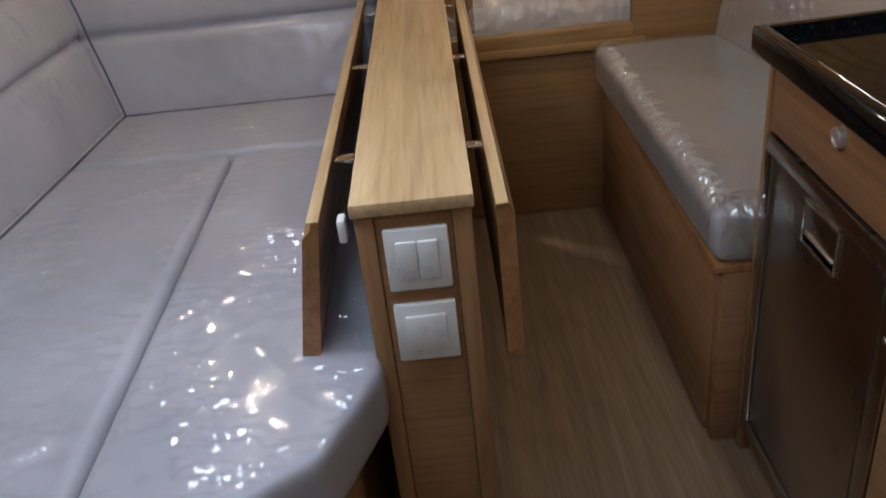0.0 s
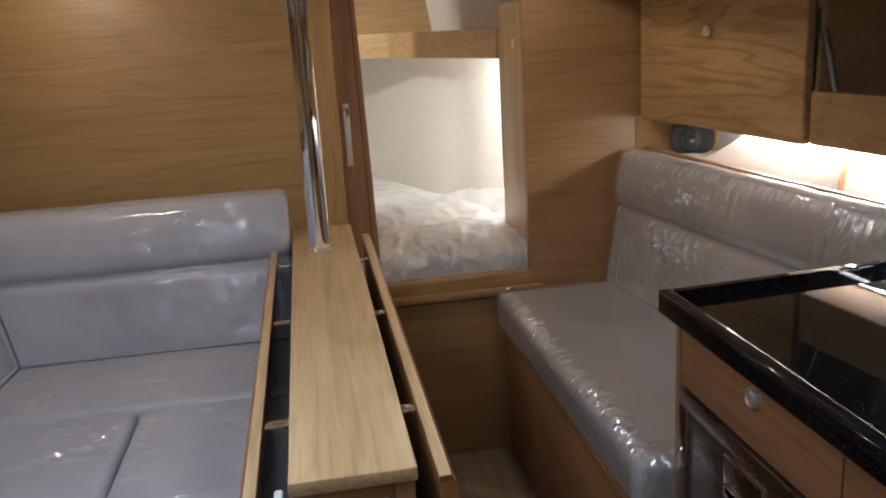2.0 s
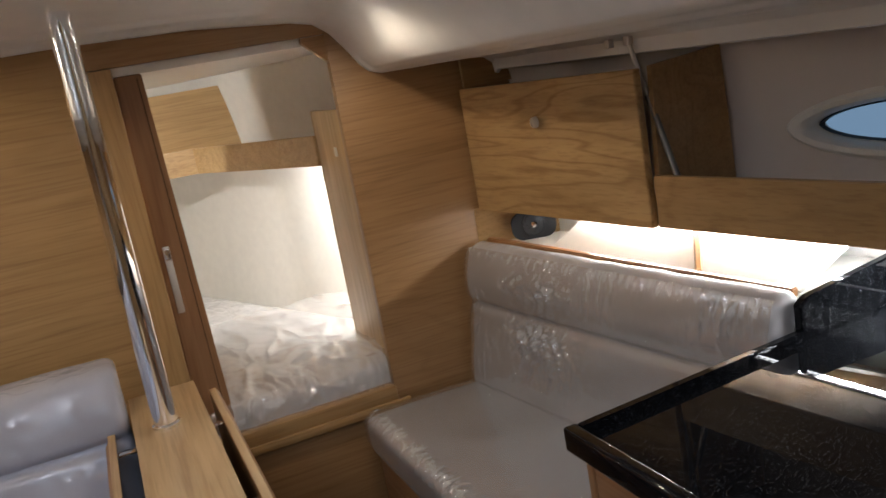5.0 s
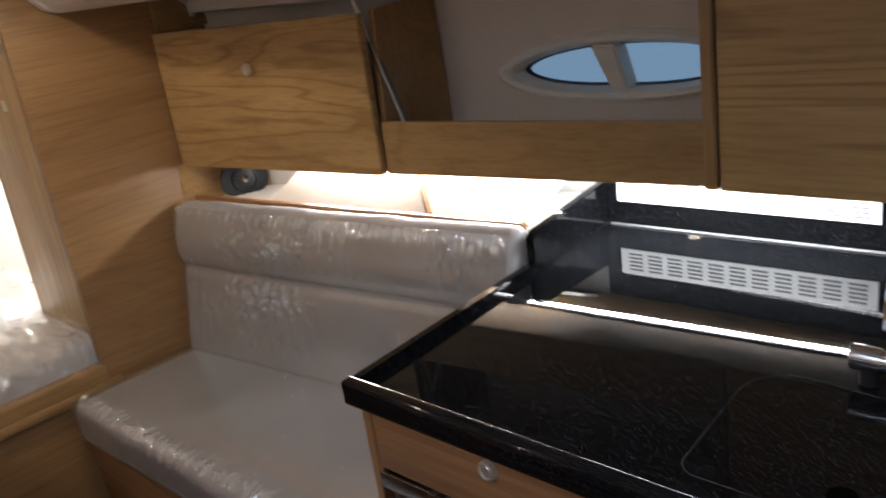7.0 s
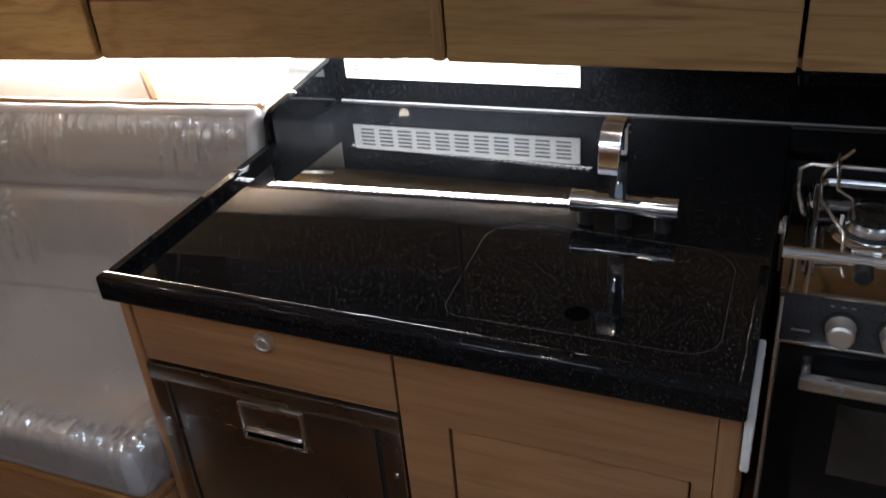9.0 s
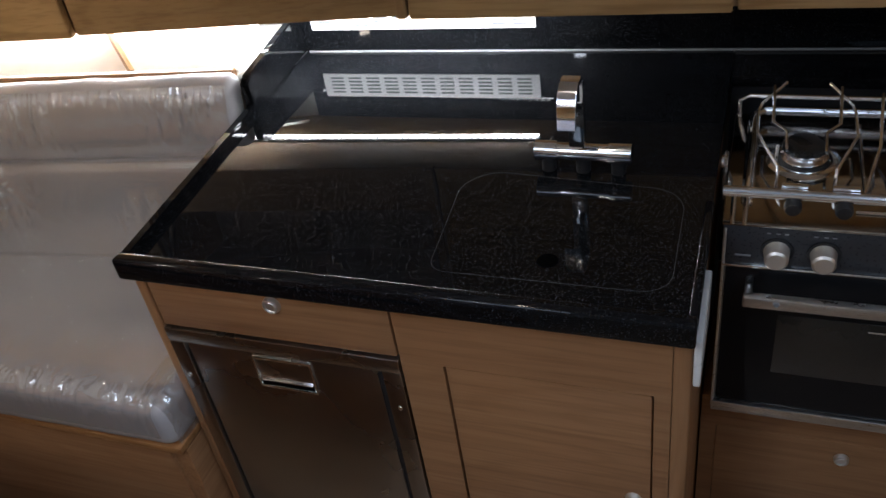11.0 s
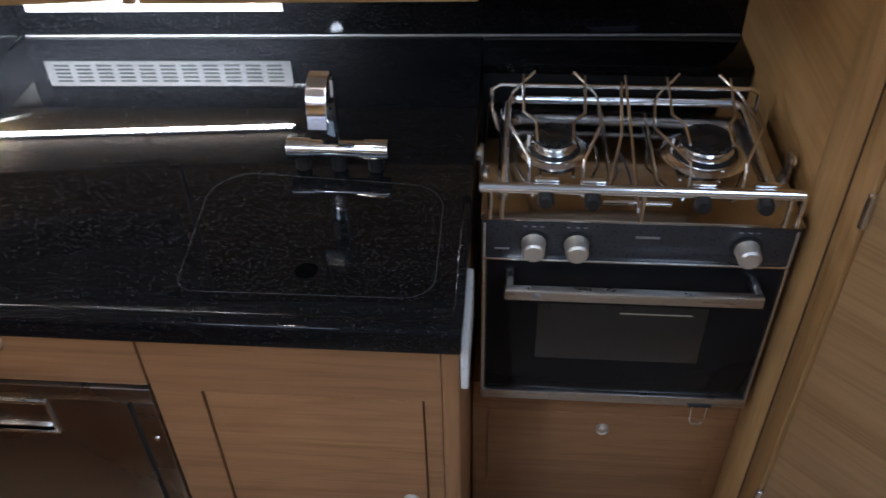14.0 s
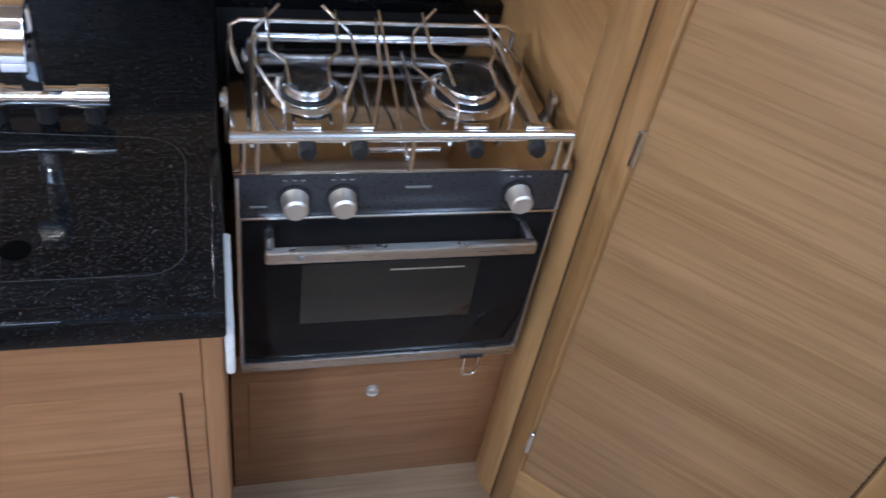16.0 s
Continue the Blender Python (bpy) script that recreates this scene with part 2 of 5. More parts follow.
SHADOW_GAP = plain("gap_shade_brown", (0.05, 0.028, 0.014), 0.8)
RUBBER = plain("black_rubber", (0.02, 0.02, 0.02), 0.7)
MARK = plain("pale_printed_mark", (0.20, 0.205, 0.215), 0.5)
JOINT = plain("fine_worktop_joint", (0.026, 0.026, 0.028), 0.6, bump_s=0)
# Black laid on flat faces to paint the shade inside a hole or slot.
HOLE_SHADE = plain("hole_shade_black", (0.002, 0.002, 0.002), 1.0, bump_s=0)
HOLE_SHADE.node_tree.nodes["Principled BSDF"].inputs["Specular IOR Level"].default_value = 0.0
BURNER_CAP = plain("black_enamel_burner_cap", (0.012, 0.012, 0.012), 0.28)


def granite():
    """Black granite with small pale flecks; the polish is the clear coat, the flecks scatter a soft haze."""
    m, t, b = nodes_of("polished_black_granite")
    v = coords(t)
    cells = node(t, "ShaderNodeTexVoronoi", Scale=400.0)
    t.links.new(v, cells.inputs["Vector"])
    dot = ramp(t, cells.outputs["Distance"], [(0.22, (1.0,)), (0.42, (0.0,))])
    tone = ramp(t, cells.outputs["Color"], [(0.45, (0.0, 0.0, 0.0)), (0.75, (0.022, 0.024, 0.027)), (0.95, (0.08, 0.085, 0.094))])
    flecks = mixc(t, 1.0, dot, tone, "MULTIPLY")
    cloud = node(t, "ShaderNodeTexNoise", Scale=45.0, Detail=3.0)
    t.links.new(v, cloud.inputs["Vector"])
    ground = ramp(t, cloud.outputs[0], [(0.35, (0.003, 0.0031, 0.0036)), (0.7, (0.0055, 0.0058, 0.0068))])
    t.links.new(mixc(t, 1.0, ground, flecks, "ADD"), b.inputs["Base Color"])
    b.inputs["Roughness"].default_value = 0.38
    b.inputs["Specular IOR Level"].default_value = 0.0
    b.inputs["Coat Weight"].default_value = 1.0
    b.inputs["Coat IOR"].default_value = 1.3
    dust = node(t, "ShaderNodeTexNoise", Scale=7.0, Detail=6.0, Roughness=0.7)
    t.links.new(v, dust.inputs["Vector"])
    t.links.new(ramp(t, dust.outputs[0], [(0.35, (0.012,)), (0.75, (0.04,))]), b.inputs["Coat Roughness"])
    return m


GRANITE = granite()


def glow(name, col, strength):
    m, t, b = nodes_of(name)
    b.inputs["Base Color"].default_value = (*col, 1)
    b.inputs["Emission Color"].default_value = (*col, 1)
    b.inputs["Emission Strength"].default_value = strength
    return m


LED = glow("lit_led", (1.0, 0.97, 0.93), 220.0)
LAMP_FACE = glow("lit_downlight", (1.0, 0.93, 0.82), 25.0)


def glass():
    m, t, b = nodes_of("window_glass")
    b.inputs["Base Color"].default_value = (0.93, 0.97, 1, 1)
    b.inputs["Roughness"].default_value = 0.02
    b.inputs["Transmission Weight"].default_value = 1.0
    b.inputs["IOR"].default_value = 1.1
    return m


GLASS = glass()

# ---- builders ----
ORG = {}


def finish(ob, smooth=True):
    me = ob.data
    if smooth and len(me.polygons):
        me.shade_smooth()
        me.set_sharp_from_angle(angle=radians(38))
    return ob


def thing(name, label, category, base=(0, 0, 0), group="", kind=""):
    ob = new(name)
    ob.empty_display_size = 0.05
    ob.location = base
    ORG[ob] = Vector(base)
    return tagged(ob, label, category, group, kind)


def part(name, bm, material, parent=None, label="", smooth=True):
    """One mesh object; its points are given in the world and moved to its thing's base."""
    me = bpy.data.meshes.new(name)
    base = ORG.get(parent, Vector((0, 0, 0)))
    if base.length:
        bmesh.ops.translate(bm, vec=-base, verts=bm.verts)
    bmesh.ops.recalc_face_normals(bm, faces=bm.faces)
    bm.to_mesh(me)
    bm.free()
    me.materials.append(material)
    ob = new(name, me)
    if parent:
        ob.parent = parent
        ORG[ob] = base
    if label:
        ob["label"] = label
    return finish(ob, smooth)


def single(name, bm, material, label, category, group="", kind="", smooth=True):
    return tagged(part(name, bm, material, None, "", smooth), label, category, group, kind)


def box(x0, x1, y0, y1, z0, z1, r=0.002, seg=2, bm=None):
    bm = bm or bmesh.new()
    got = bmesh.ops.create_cube(bm, size=1.0)
    vs = got["verts"]
    for v in vs:
        v.co = Vector(((x0 + x1) / 2 + v.co.x * (x1 - x0), (y0 + y1) / 2 + v.co.y * (y1 - y0), (z0 + z1) / 2 + v.co.z * (z1 - z0)))
    if r:
        es = list({e for v in vs for e in v.link_edges})
        bmesh.ops.bevel(bm, geom=es, offset=min(r, 0.45 * min(abs(x1 - x0), abs(y1 - y0), abs(z1 - z0))), segments=seg, affect="EDGES", profile=0.5)
    return bm


def prism(outline, direction, r=0.0, seg=2, bm=None):
    """A flat outline of 3D points, pushed along a direction."""
    bm = bm or bmesh.new()
    d = Vector(direction)
    a = [bm.verts.new(p) for p in outline]
    c = [bm.verts.new(Vector(p) + d) for p in outline]
    n = len(a)
    bm.faces.new(a)
    bm.faces.new(c[::-1])
    for i in range(n):
        bm.faces.new((a[i], c[i], c[(i + 1) % n], a[(i + 1) % n]))
    if r:
        bmesh.ops.bevel(bm, geom=list({e for v in a + c for e in v.link_edges}), offset=r, segments=seg, affect="EDGES")
    return bm


def board(p, q, z0, z1, thick, r=0.002, bm=None):
    """An upright board between two plan points; thick goes to the right of p->q (minus: left)."""
    p, q = Vector((*p, 0)), Vector((*q, 0))
    d = (q - p).normalized()
    s = Vector((d.y, -d.x, 0)) * thick
    return prism([p + Vector((0, 0, z0)), q + Vector((0, 0, z0)), q + Vector((0, 0, z1)), p + Vector((0, 0, z1))], s, r, bm=bm)


def sweep(points, radius, sides=8, bm=None, cap=True, flat=1.0):
    bm = bm or bmesh.new()
    pts = [Vector(p) for p in points]
    rings, last = [], None
    for i, p in enumerate(pts):
        d = (pts[min(i + 1, len(pts) - 1)] - pts[max(i - 1, 0)]).normalized()
        ref = last if last is not None else (Vector((0, 0, 1)) if abs(d.z) < 0.9 else Vector((0, 1, 0)))
        u = d.cross(ref).normalized()
        w = u.cross(d).normalized()
        last = w
        rad = radius[i] if isinstance(radius, (list, tuple)) else radius
        rings.append([bm.verts.new(p + rad * (math.cos(2 * math.pi * k / sides) * u + flat * math.sin(2 * math.pi * k / sides) * w)) for k in range(sides)])
    for a, c in zip(rings, rings[1:]):
        for k in range(sides):
            bm.faces.new((a[k], a[(k + 1) % sides], c[(k + 1) % sides], c[k]))
    if cap:
        bm.faces.new(rings[0][::-1])
        bm.faces.new(rings[-1])
    return bm


def lathe(profile, centre, axis="z", sides=24, bm=None):
    """Turned form: profile of (radius, height) along an axis through centre."""
    bm = bm or bmesh.new()
    c = Vector(centre)
    ax = {"x": Vector((1, 0, 0)), "y": Vector((0, 1, 0)), "z": Vector((0, 0, 1)), "-x": Vector((-1, 0, 0)), "-z": Vector((0, 0, -1)), "-y": Vector((0, -1, 0))}[axis]
    u = Vector((0, 1, 0)) if abs(ax.y) < 0.5 else Vector((1, 0, 0))
    w = ax.cross(u)
    rings = []
    for rad, h in profile:
        if rad < 1e-6:
            rings.append([bm.verts.new(c + ax * h)])
        else:
            rings.append([bm.verts.new(c + ax * h + rad * (math.cos(2 * math.pi * k / sides) * u + math.sin(2 * math.pi * k / sides) * w)) for k in range(sides)])
    for a, d in zip(rings, rings[1:]):
        for k in range(sides):
            k2 = (k + 1) % sides
            if len(a) == 1 and len(d) > 1:
                bm.faces.new((a[0], d[k], d[k2]))
            elif len(d) == 1 and len(a) > 1:
                bm.faces.new((a[k], a[k2], d[0]))
            elif len(a) > 1:
                bm.faces.new((a[k], a[k2], d[k2], d[k]))
    return bm


def cushion(corners, r=0.03, n=(24, 24, 8), puff=0.01, crumple=0.0025, seed=0.0, crease=None):
    """A soft block between eight corners: four below, then four above, in the same order round."""
    c = [Vector(p) for p in corners]
    sx = ((c[1] - c[0]).length + (c[2] - c[3]).length) / 2
    sy = ((c[3] - c[0]).length + (c[2] - c[1]).length) / 2
    sz = (c[4] - c[0]).length
    bm = bmesh.new()
    nx, ny, nz = n
    seen = {}

    def at(i, j, k):
        key = (i, j, k)
        if key in seen:
            return seen[key]
        p = Vector((i / nx * sx, j / ny * sy, k / nz * sz))
        lo, hi = Vector((r, r, r)), Vector((sx - r, sy - r, sz - r))
        q = Vector([min(max(p[a], lo[a]), hi[a]) for a in range(3)])
        off = p - q
        if off.length > 1e-9:
            m = max(abs(off.x), abs(off.y), abs(off.z))
            p = q + off.normalized() * m
        u, v, w = p.x / sx, p.y / sy, p.z / sz
        low = (c[0] * (1 - u) + c[1] * u) * (1 - v) + (c[3] * (1 - u) + c[2] * u) * v
        top = (c[4] * (1 - u) + c[5] * u) * (1 - v) + (c[7] * (1 - u) + c[6] * u) * v
        pos = low * (1 - w) + top * w
        bulge = puff * max(0.0, 16 * u * (1 - u) * v * (1 - v)) ** 0.5 * (2 * w - 1)
        pos += (top - low).normalized() * bulge
        s = Vector((seed, seed * 2, seed * 3))
        pos += crumple * noise.noise_vector(pos * 11 + s) + crumple * 0.6 * noise.noise_vector(pos * 27 + s)
        if crumple > 0.004:
            ridge = 1 - 2.2 * abs(noise.noise(Vector((pos.x * 7, pos.y * 4, pos.z * 7)) + 1.5 * noise.noise_vector(pos * 3 + s)))
            pos += (top - low).normalized() * crumple * max(-0.3, ridge) * w
        if crease:
            pos += crease(u, v, w)
        seen[key] = bm.verts.new(pos)
        return seen[key]

    def side(f, a, b):
        for i in range(a):
            for j in range(b):
                bm.faces.new((f(i, j), f(i + 1, j), f(i + 1, j + 1), f(i, j + 1)))

    side(lambda i, j: at(i, j, 0), nx, ny)
    side(lambda i, j: at(i, j, nz), nx, ny)
    side(lambda i, j: at(i, 0, j), nx, nz)
    side(lambda i, j: at(i, ny, j), nx, nz)
    side(lambda i, j: at(0, i, j), ny, nz)
    side(lambda i, j: at(nx, i, j), ny, nz)
    return bm


def lerp(table, y):
    for (a, b), (c, d) in zip(table, table[1:]):
        if min(a, c) <= y <= max(a, c):
            return b + (d - b) * (y - a) / (c - a)
    return table[0][1] if abs(y - table[0][0]) < abs(y - table[-1][0]) else table[-1][1]


# half breadth of the lining from the centreline, by y
BREADTH = [(-0.8, 1.46), (0.3, 1.52), (1.0, 1.50), (1.85, 1.44), (2.27, 1.315), (2.95, 1.19), (3.4, 1.02), (3.9, 0.78), (4.4, 0.5), (4.8, 0.22), (4.95, 0.02)]
LOCKER = [(0.3, 1.43), (0.87, 1.415), (1.476, 1.387), (2.22, 1.28), (2.955, 1.19)]  # front of the lockers, starboard
BULK_Y = 2.955

# ---- the setting ----
single("floor", box(-1.6, 1.9, -0.9, 3.1, -0.03, 0.0, 0), SOLE, "brown oak-look laminate cabin sole with lengthwise grain", "floor", kind="structure")

# hull lining, both sides, as one skin with openings for the portlights
WIN = (1.802, 1.226)  # portlight centre: y, z


def hull_side(sgn):
    bm = bmesh.new()
    ys = sorted(set([y / 10 for y in range(-8, 50, 2)] + [4.95] + [1.5 + 0.02 * i for i in range(33)]))
    zs = [0.0, 0.3, 0.6, 0.9, 1.06, 1.12] + [1.15 + 0.01 * i for i in range(16)] + [1.35, 1.42, 1.5, 1.56, 1.75]
    grid = [[bm.verts.new((CX + sgn * (lerp(BREADTH, y) - 0.35 * max(0, 0.85 - z) ** 1.5 - 0.25 * max(0, z - 1.3) ** 1.3), y, z)) for z in zs] for y in ys]
    for i in range(len(ys) - 1):
        for j in range(len(zs) - 1):
            yc, zc = (ys[i] + ys[i + 1]) / 2, (zs[j] + zs[j + 1]) / 2
            if ((yc - WIN[0]) / 0.26) ** 2 + ((zc - WIN[1]) / 0.059) ** 2 < 1:
                continue
            bm.faces.new((grid[i][j], grid[i + 1][j], grid[i + 1][j + 1], grid[i][j + 1]))
    return bm


for sgn, nm in ((1, "wall_starboard"), (-1, "wall_port")):
    ob = single(nm, hull_side(sgn), HULL, "beige cloth lined hull side with portlights", "hull lining", kind="structure")
    ob.data.materials.append(HULL_WHITE)
    for p in ob.data.polygons:
        if p.center.y > 2.97 or p.center.z < 1.07:
            p.material_index = 1

# main bulkhead with the doorway to the fore cabin
bh = thing("wall_forward", "oak veneered bulkhead with a doorway to the fore cabin", "bulkhead", kind="structure")
DX0, DX1, SILL = 0.272, 0.824, 0.602
part("port_panel", box(-1.35, 0.165, BULK_Y, BULK_Y + 0.03, 0, 1.86, 0.001), OAK_X, bh)
part("jamb", box(0.168, DX0, BULK_Y - 0.012, BULK_Y + 0.03, 0.0, 1.62, 0.004), OAK_Z, bh, "oak door jamb")
part("starboard_panel", box(DX1, 1.45, BULK_Y, BULK_Y + 0.03, 0, 1.86, 0.001), OAK_BULK_SHADE, bh)
part("head_rail", prism([(0.168, BULK_Y, 1.622), (DX1 - 0.001, BULK_Y, 1.622), (DX1 - 0.001, BULK_Y, 1.86), (0.168, BULK_Y, 1.86)], (0, 0.03, 0), 0.001), OAK_BULK_SHADE, bh)
part("head_gusset", prism([(DX1 + 0.002, BULK_Y + 0.003, 1.545), (DX1 + 0.002, BULK_Y + 0.003, 1.62), (DX1 - 0.065, BULK_Y + 0.003, 1.62), (DX1 - 0.065, BULK_Y + 0.003, 1.606)], (0, 0.024, 0)), OAK_BULK_SHADE, bh)
part("lower_panel", box(DX0 + 0.002, DX1 - 0.002, BULK_Y + 0.006, BULK_Y + 0.03, 0, 0.552, 0.001), OAK_BULK_SHADE, bh)
part("sill", box(DX0 + 0.002, DX1 + 0.004, BULK_Y - 0.006, BULK_Y + 0.045, 0.555, SILL, 0.004), OAK_X, bh, "oak door sill")
part("sill_ledge", box(DX0 + 0.002, 0.862, BULK_Y - 0.016, BULK_Y - 0.001, 0.535, 0.56, 0.003), OAK_X, bh, "oak ledge below the sill")

# headliner: crowned roof, S-shaped sides, side decks
ROOF = [(0.0, 0.025), (0.3, 0.02), (0.55, 0.0), (0.61, -0.012), (0.65, -0.04), (0.69, -0.09), (0.72, -0.135), (0.745, -0.158), (0.78, -0.168), (0.9, -0.170), (1.02, -0.168), (1.09, -0.176), (1.115, -0.195), (1.12, -0.225), (1.13, -0.228), (1.16, -0.19), (1.3, -0.17), (1.5, -0.17)]


def ease(x):
    x = min(1.0, max(0.0, x))
    return x * x * (3 - 2 * x)


def headliner(y0, y1, inner=0.0, moulded=False):
    bm = bmesh.new()
    ys = [y0 + (y1 - y0) * i / 16 for i in range(17)]
    hs = [p[0] for p in ROOF if p[0] >= inner]
    if moulded:
        ys = sorted(set(ys + [y1 - 0.006 * i for i in range(28)]))
        hs = sorted(set(hs + [0.01 * i for i in range(150)]))
    rows = []
    for y in ys:
        rise = 0.085 * (BULK_Y - y)
        row = []
        for sgn in (-1, 1):
            for h in (hs[::-1] if sgn < 0 else hs):
                dz = lerp(ROOF, h)
                if moulded:
                    back = BULK_Y - y
                    dz -= 0.010 * ease((0.034 - back) / 0.014)
                    dz += 0.010 * ease((0.47 - h) / 0.03) * ease((back - 0.07 - 0.1 * max(0, h - 0.3)) / 0.03)
                    bay = 0.83 + 0.03 * math.sin(back * 3.4)
                    dz -= 0.009 * ease((h - bay) / 0.02) * ease((1.07 - h) / 0.03) * ease((back - 0.10) / 0.05)
                edge = max(0.0, (h - 0.745) / 0.4)
                k = rise * max(0.0, 1 - max(0, h - 0.55) / 0.2)
                wide = 1.0 if h < 0.7 else 1 + 0.03 * min(1.0, (h - 0.7) / 0.3) * (BULK_Y - y)
                row.append(bm.verts.new((CX + sgn * h * wide, y, 1.672 + dz + k - 0.02 * edge * (BULK_Y - y) * 0.6)))
        rows.append(row)
    half = len(rows[0]) // 2
    for a, c in zip(rows, rows[1:]):
        for k in range(len(a) - 1):
            if k == half - 1:
                continue
            bm.faces.new((a[k], a[k + 1], c[k + 1], c[k]))
    bmesh.ops.remove_doubles(bm, verts=bm.verts[:], dist=0.0001)
    bmesh.ops.solidify(bm, geom=bm.faces[:], thickness=-0.012)
    return bm


single("ceiling", headliner(1.05, BULK_Y - 0.001, 0.0, True), LINER, "white moulded headliner with rolled side decks", "ceiling", kind="structure")
single("ceiling_aft", headliner(-0.8, 1.05, 0.5), LINER, "white moulded headliner beside the open hatch", "ceiling", kind="structure")
single("ceiling_fore_cabin", box(-0.9, 1.3, BULK_Y + 0.03, 5.0, 1.60, 1.63, 0), LINER, "white fore cabin headliner", "ceiling", kind="structure")
single("wall_aft", box(-1.6, 0.43, -0.85, -0.80, -0.03, 2.1, 0), OAK_X, "plain oak aft bulkhead", "bulkhead", kind="structure")
single("wall_bow", box(-0.6, 0.95, 4.93, 4.98, 0.0, 1.7, 0), HULL_WHITE, "white bow end of the fore cabin", "hull lining", kind="structure")
single("hatch_backdrop", box(-0.5, 0.9, -0.8, 1.05, 2.2, 2.21, 0), LINER, "pale sliding hatch above the companionway", "hatch", kind="structure")

# ---- saloon table ----
TY0, TY1, TZ = 1.43, 2.82, 0.836
table = thing("saloon_table", "pale oak saloon table with both leaves folded down", "table", (0.19, 2.1, 0))
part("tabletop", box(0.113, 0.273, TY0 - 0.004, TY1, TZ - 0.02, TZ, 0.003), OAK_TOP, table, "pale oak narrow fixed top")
part("cabinet_body", box(0.125, 0.262, TY0 + 0.016, TY1 - 0.02, 0.0, TZ - 0.021, 0.002), OAK_SHADE_X, table)
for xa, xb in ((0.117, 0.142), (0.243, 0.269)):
    part("stile", box(xa, xb, TY0, TY0 + 0.03, 0.0, TZ - 0.021, 0.003), OAK_SHADE_Z, table)
part("end_panel", box(0.1425, 0.2425, TY0 + 0.006, TY0 + 0.03, 0.0, TZ - 0.022, 0.001), OAK_SHADE_X, table)
for z0 in (0.70, 0.585):
    plate = part("switch_plate", box(0.151, 0.236, TY0 - 0.004, TY0 + 0.007, z0 + 0.002, z0 + 0.094, 0.003), WHITE_PLASTIC, table, "white square switch frame")
    if z0 > 0.65:
        for xa, xb in ((0.166, 0.1925), (0.1945, 0.221)):
            part("rocker", box(xa, xb, TY0 - 0.008, TY0 - 0.002, z0 + 0.02, z0 + 0.077, 0.002), WHITE_PLASTIC, plate, "white rocker")
    else:
        part("blank_cover", box(0.166, 0.221, TY0 - 0.008, TY0 - 0.002, z0 + 0.02, z0 + 0.077, 0.002), WHITE_PLASTIC, plate, "white blank cover")
for sx, x_top, x_bot, ya, yb in ((-1, 0.072, 0.036, TY0 + 0.006, 2.72), (1, 0.300, 0.302, TY0 + 0.006, 2.775)):
    t = 0.024 if sx > 0 else -0.014
    zt, zb = 0.812, 0.578
    leaf = part("leaf", prism([(x_top, ya, zt), (x_top + t * 0.7, ya, zt), (x_top + t, ya, zt - 0.012), (x_bot + t, ya, zb + 0.012), (x_bot + t * 0.8, ya, zb), (x_bot, ya, zb)], (0, yb - ya, 0), 0.001), OAK_EDGE, table, "folded oak table leaf")
    for hy in (1.66, 2.12, 2.55):
        hx = 0.113 if sx < 0 else 0.273
        h = part("hinge", box(min(hx, x_top), max(hx, x_top), hy - 0.012, hy + 0.012, 0.802, 0.806, 0.001), CHROME, leaf, "chrome folding hinge")
for ya, yb in ((TY0 + 0.008, 1.94), (2.25, 2.70)):
    part("fold_out_strip", prism([(0.0575, ya, 0.799), (0.046, ya, 0.789), (0.012, ya, 0.595), (0.0215, ya, 0.583)], (0, yb - ya, 0), 0.001), OAK_EDGE, table)
for x0, x1, yb in ((0.0555, 0.0715, 2.72), (0.3005, 0.3165, 2.775)):
    part("leaf_edge", box(x0, x1, TY0 + 0.004, yb, 0.8115, 0.8145, 0.001), OAK_TOP, table, "pale oak upper edge of the leaf")
for x0, x1 in ((0.012, 0.03), (0.306, 0.324)):
    part("leaf_stop", box(x0, x1, TY0 + 0.008, TY0 + 0.03, 0.565, 0.578, 0.003), OAK_EDGE, table, "small wooden stop under the leaf")
# Black sheets stand in for the deep shade behind the leaves.
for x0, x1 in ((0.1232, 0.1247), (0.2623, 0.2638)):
    part("side_lining", box(x0, x1, TY0 + 0.032, TY1 - 0.03, 0.45, 0.81, 0), BLACK, table, "black sheet painted as the shade behind the folded leaf")
part("catch", box(0.092, 0.104, TY0 + 0.016, TY0 + 0.042, 0.772, 0.806, 0.004), WHITE_PLASTIC, table, "white plastic leaf catch")

post = thing("mast_post", "polished stainless compression post standing on the table", "post", (0.183, 2.555, TZ))
part("tube", sweep([(0.183, 2.555, TZ + 0.002), (0.183, 2.555, 1.72)], 0.0255, 32), CHROME, post)
part("collar", lathe([(0.0, 0.0), (0.031, 0.0), (0.031, 0.006), (0.027, 0.009), (0.0, 0.009)], (0.183, 2.555, TZ)), CHROME, post)

# ---- port settee ----
SZ = 0.60
base = thing("port_settee_base", "oak fronted base of the port settee", "settee base", (-0.2, 1.9, 0))
part("front", box(-1.15, 0.06, 1.23, BULK_Y - 0.002, 0.0, SZ - 0.112, 0.004), OAK_Y, base)


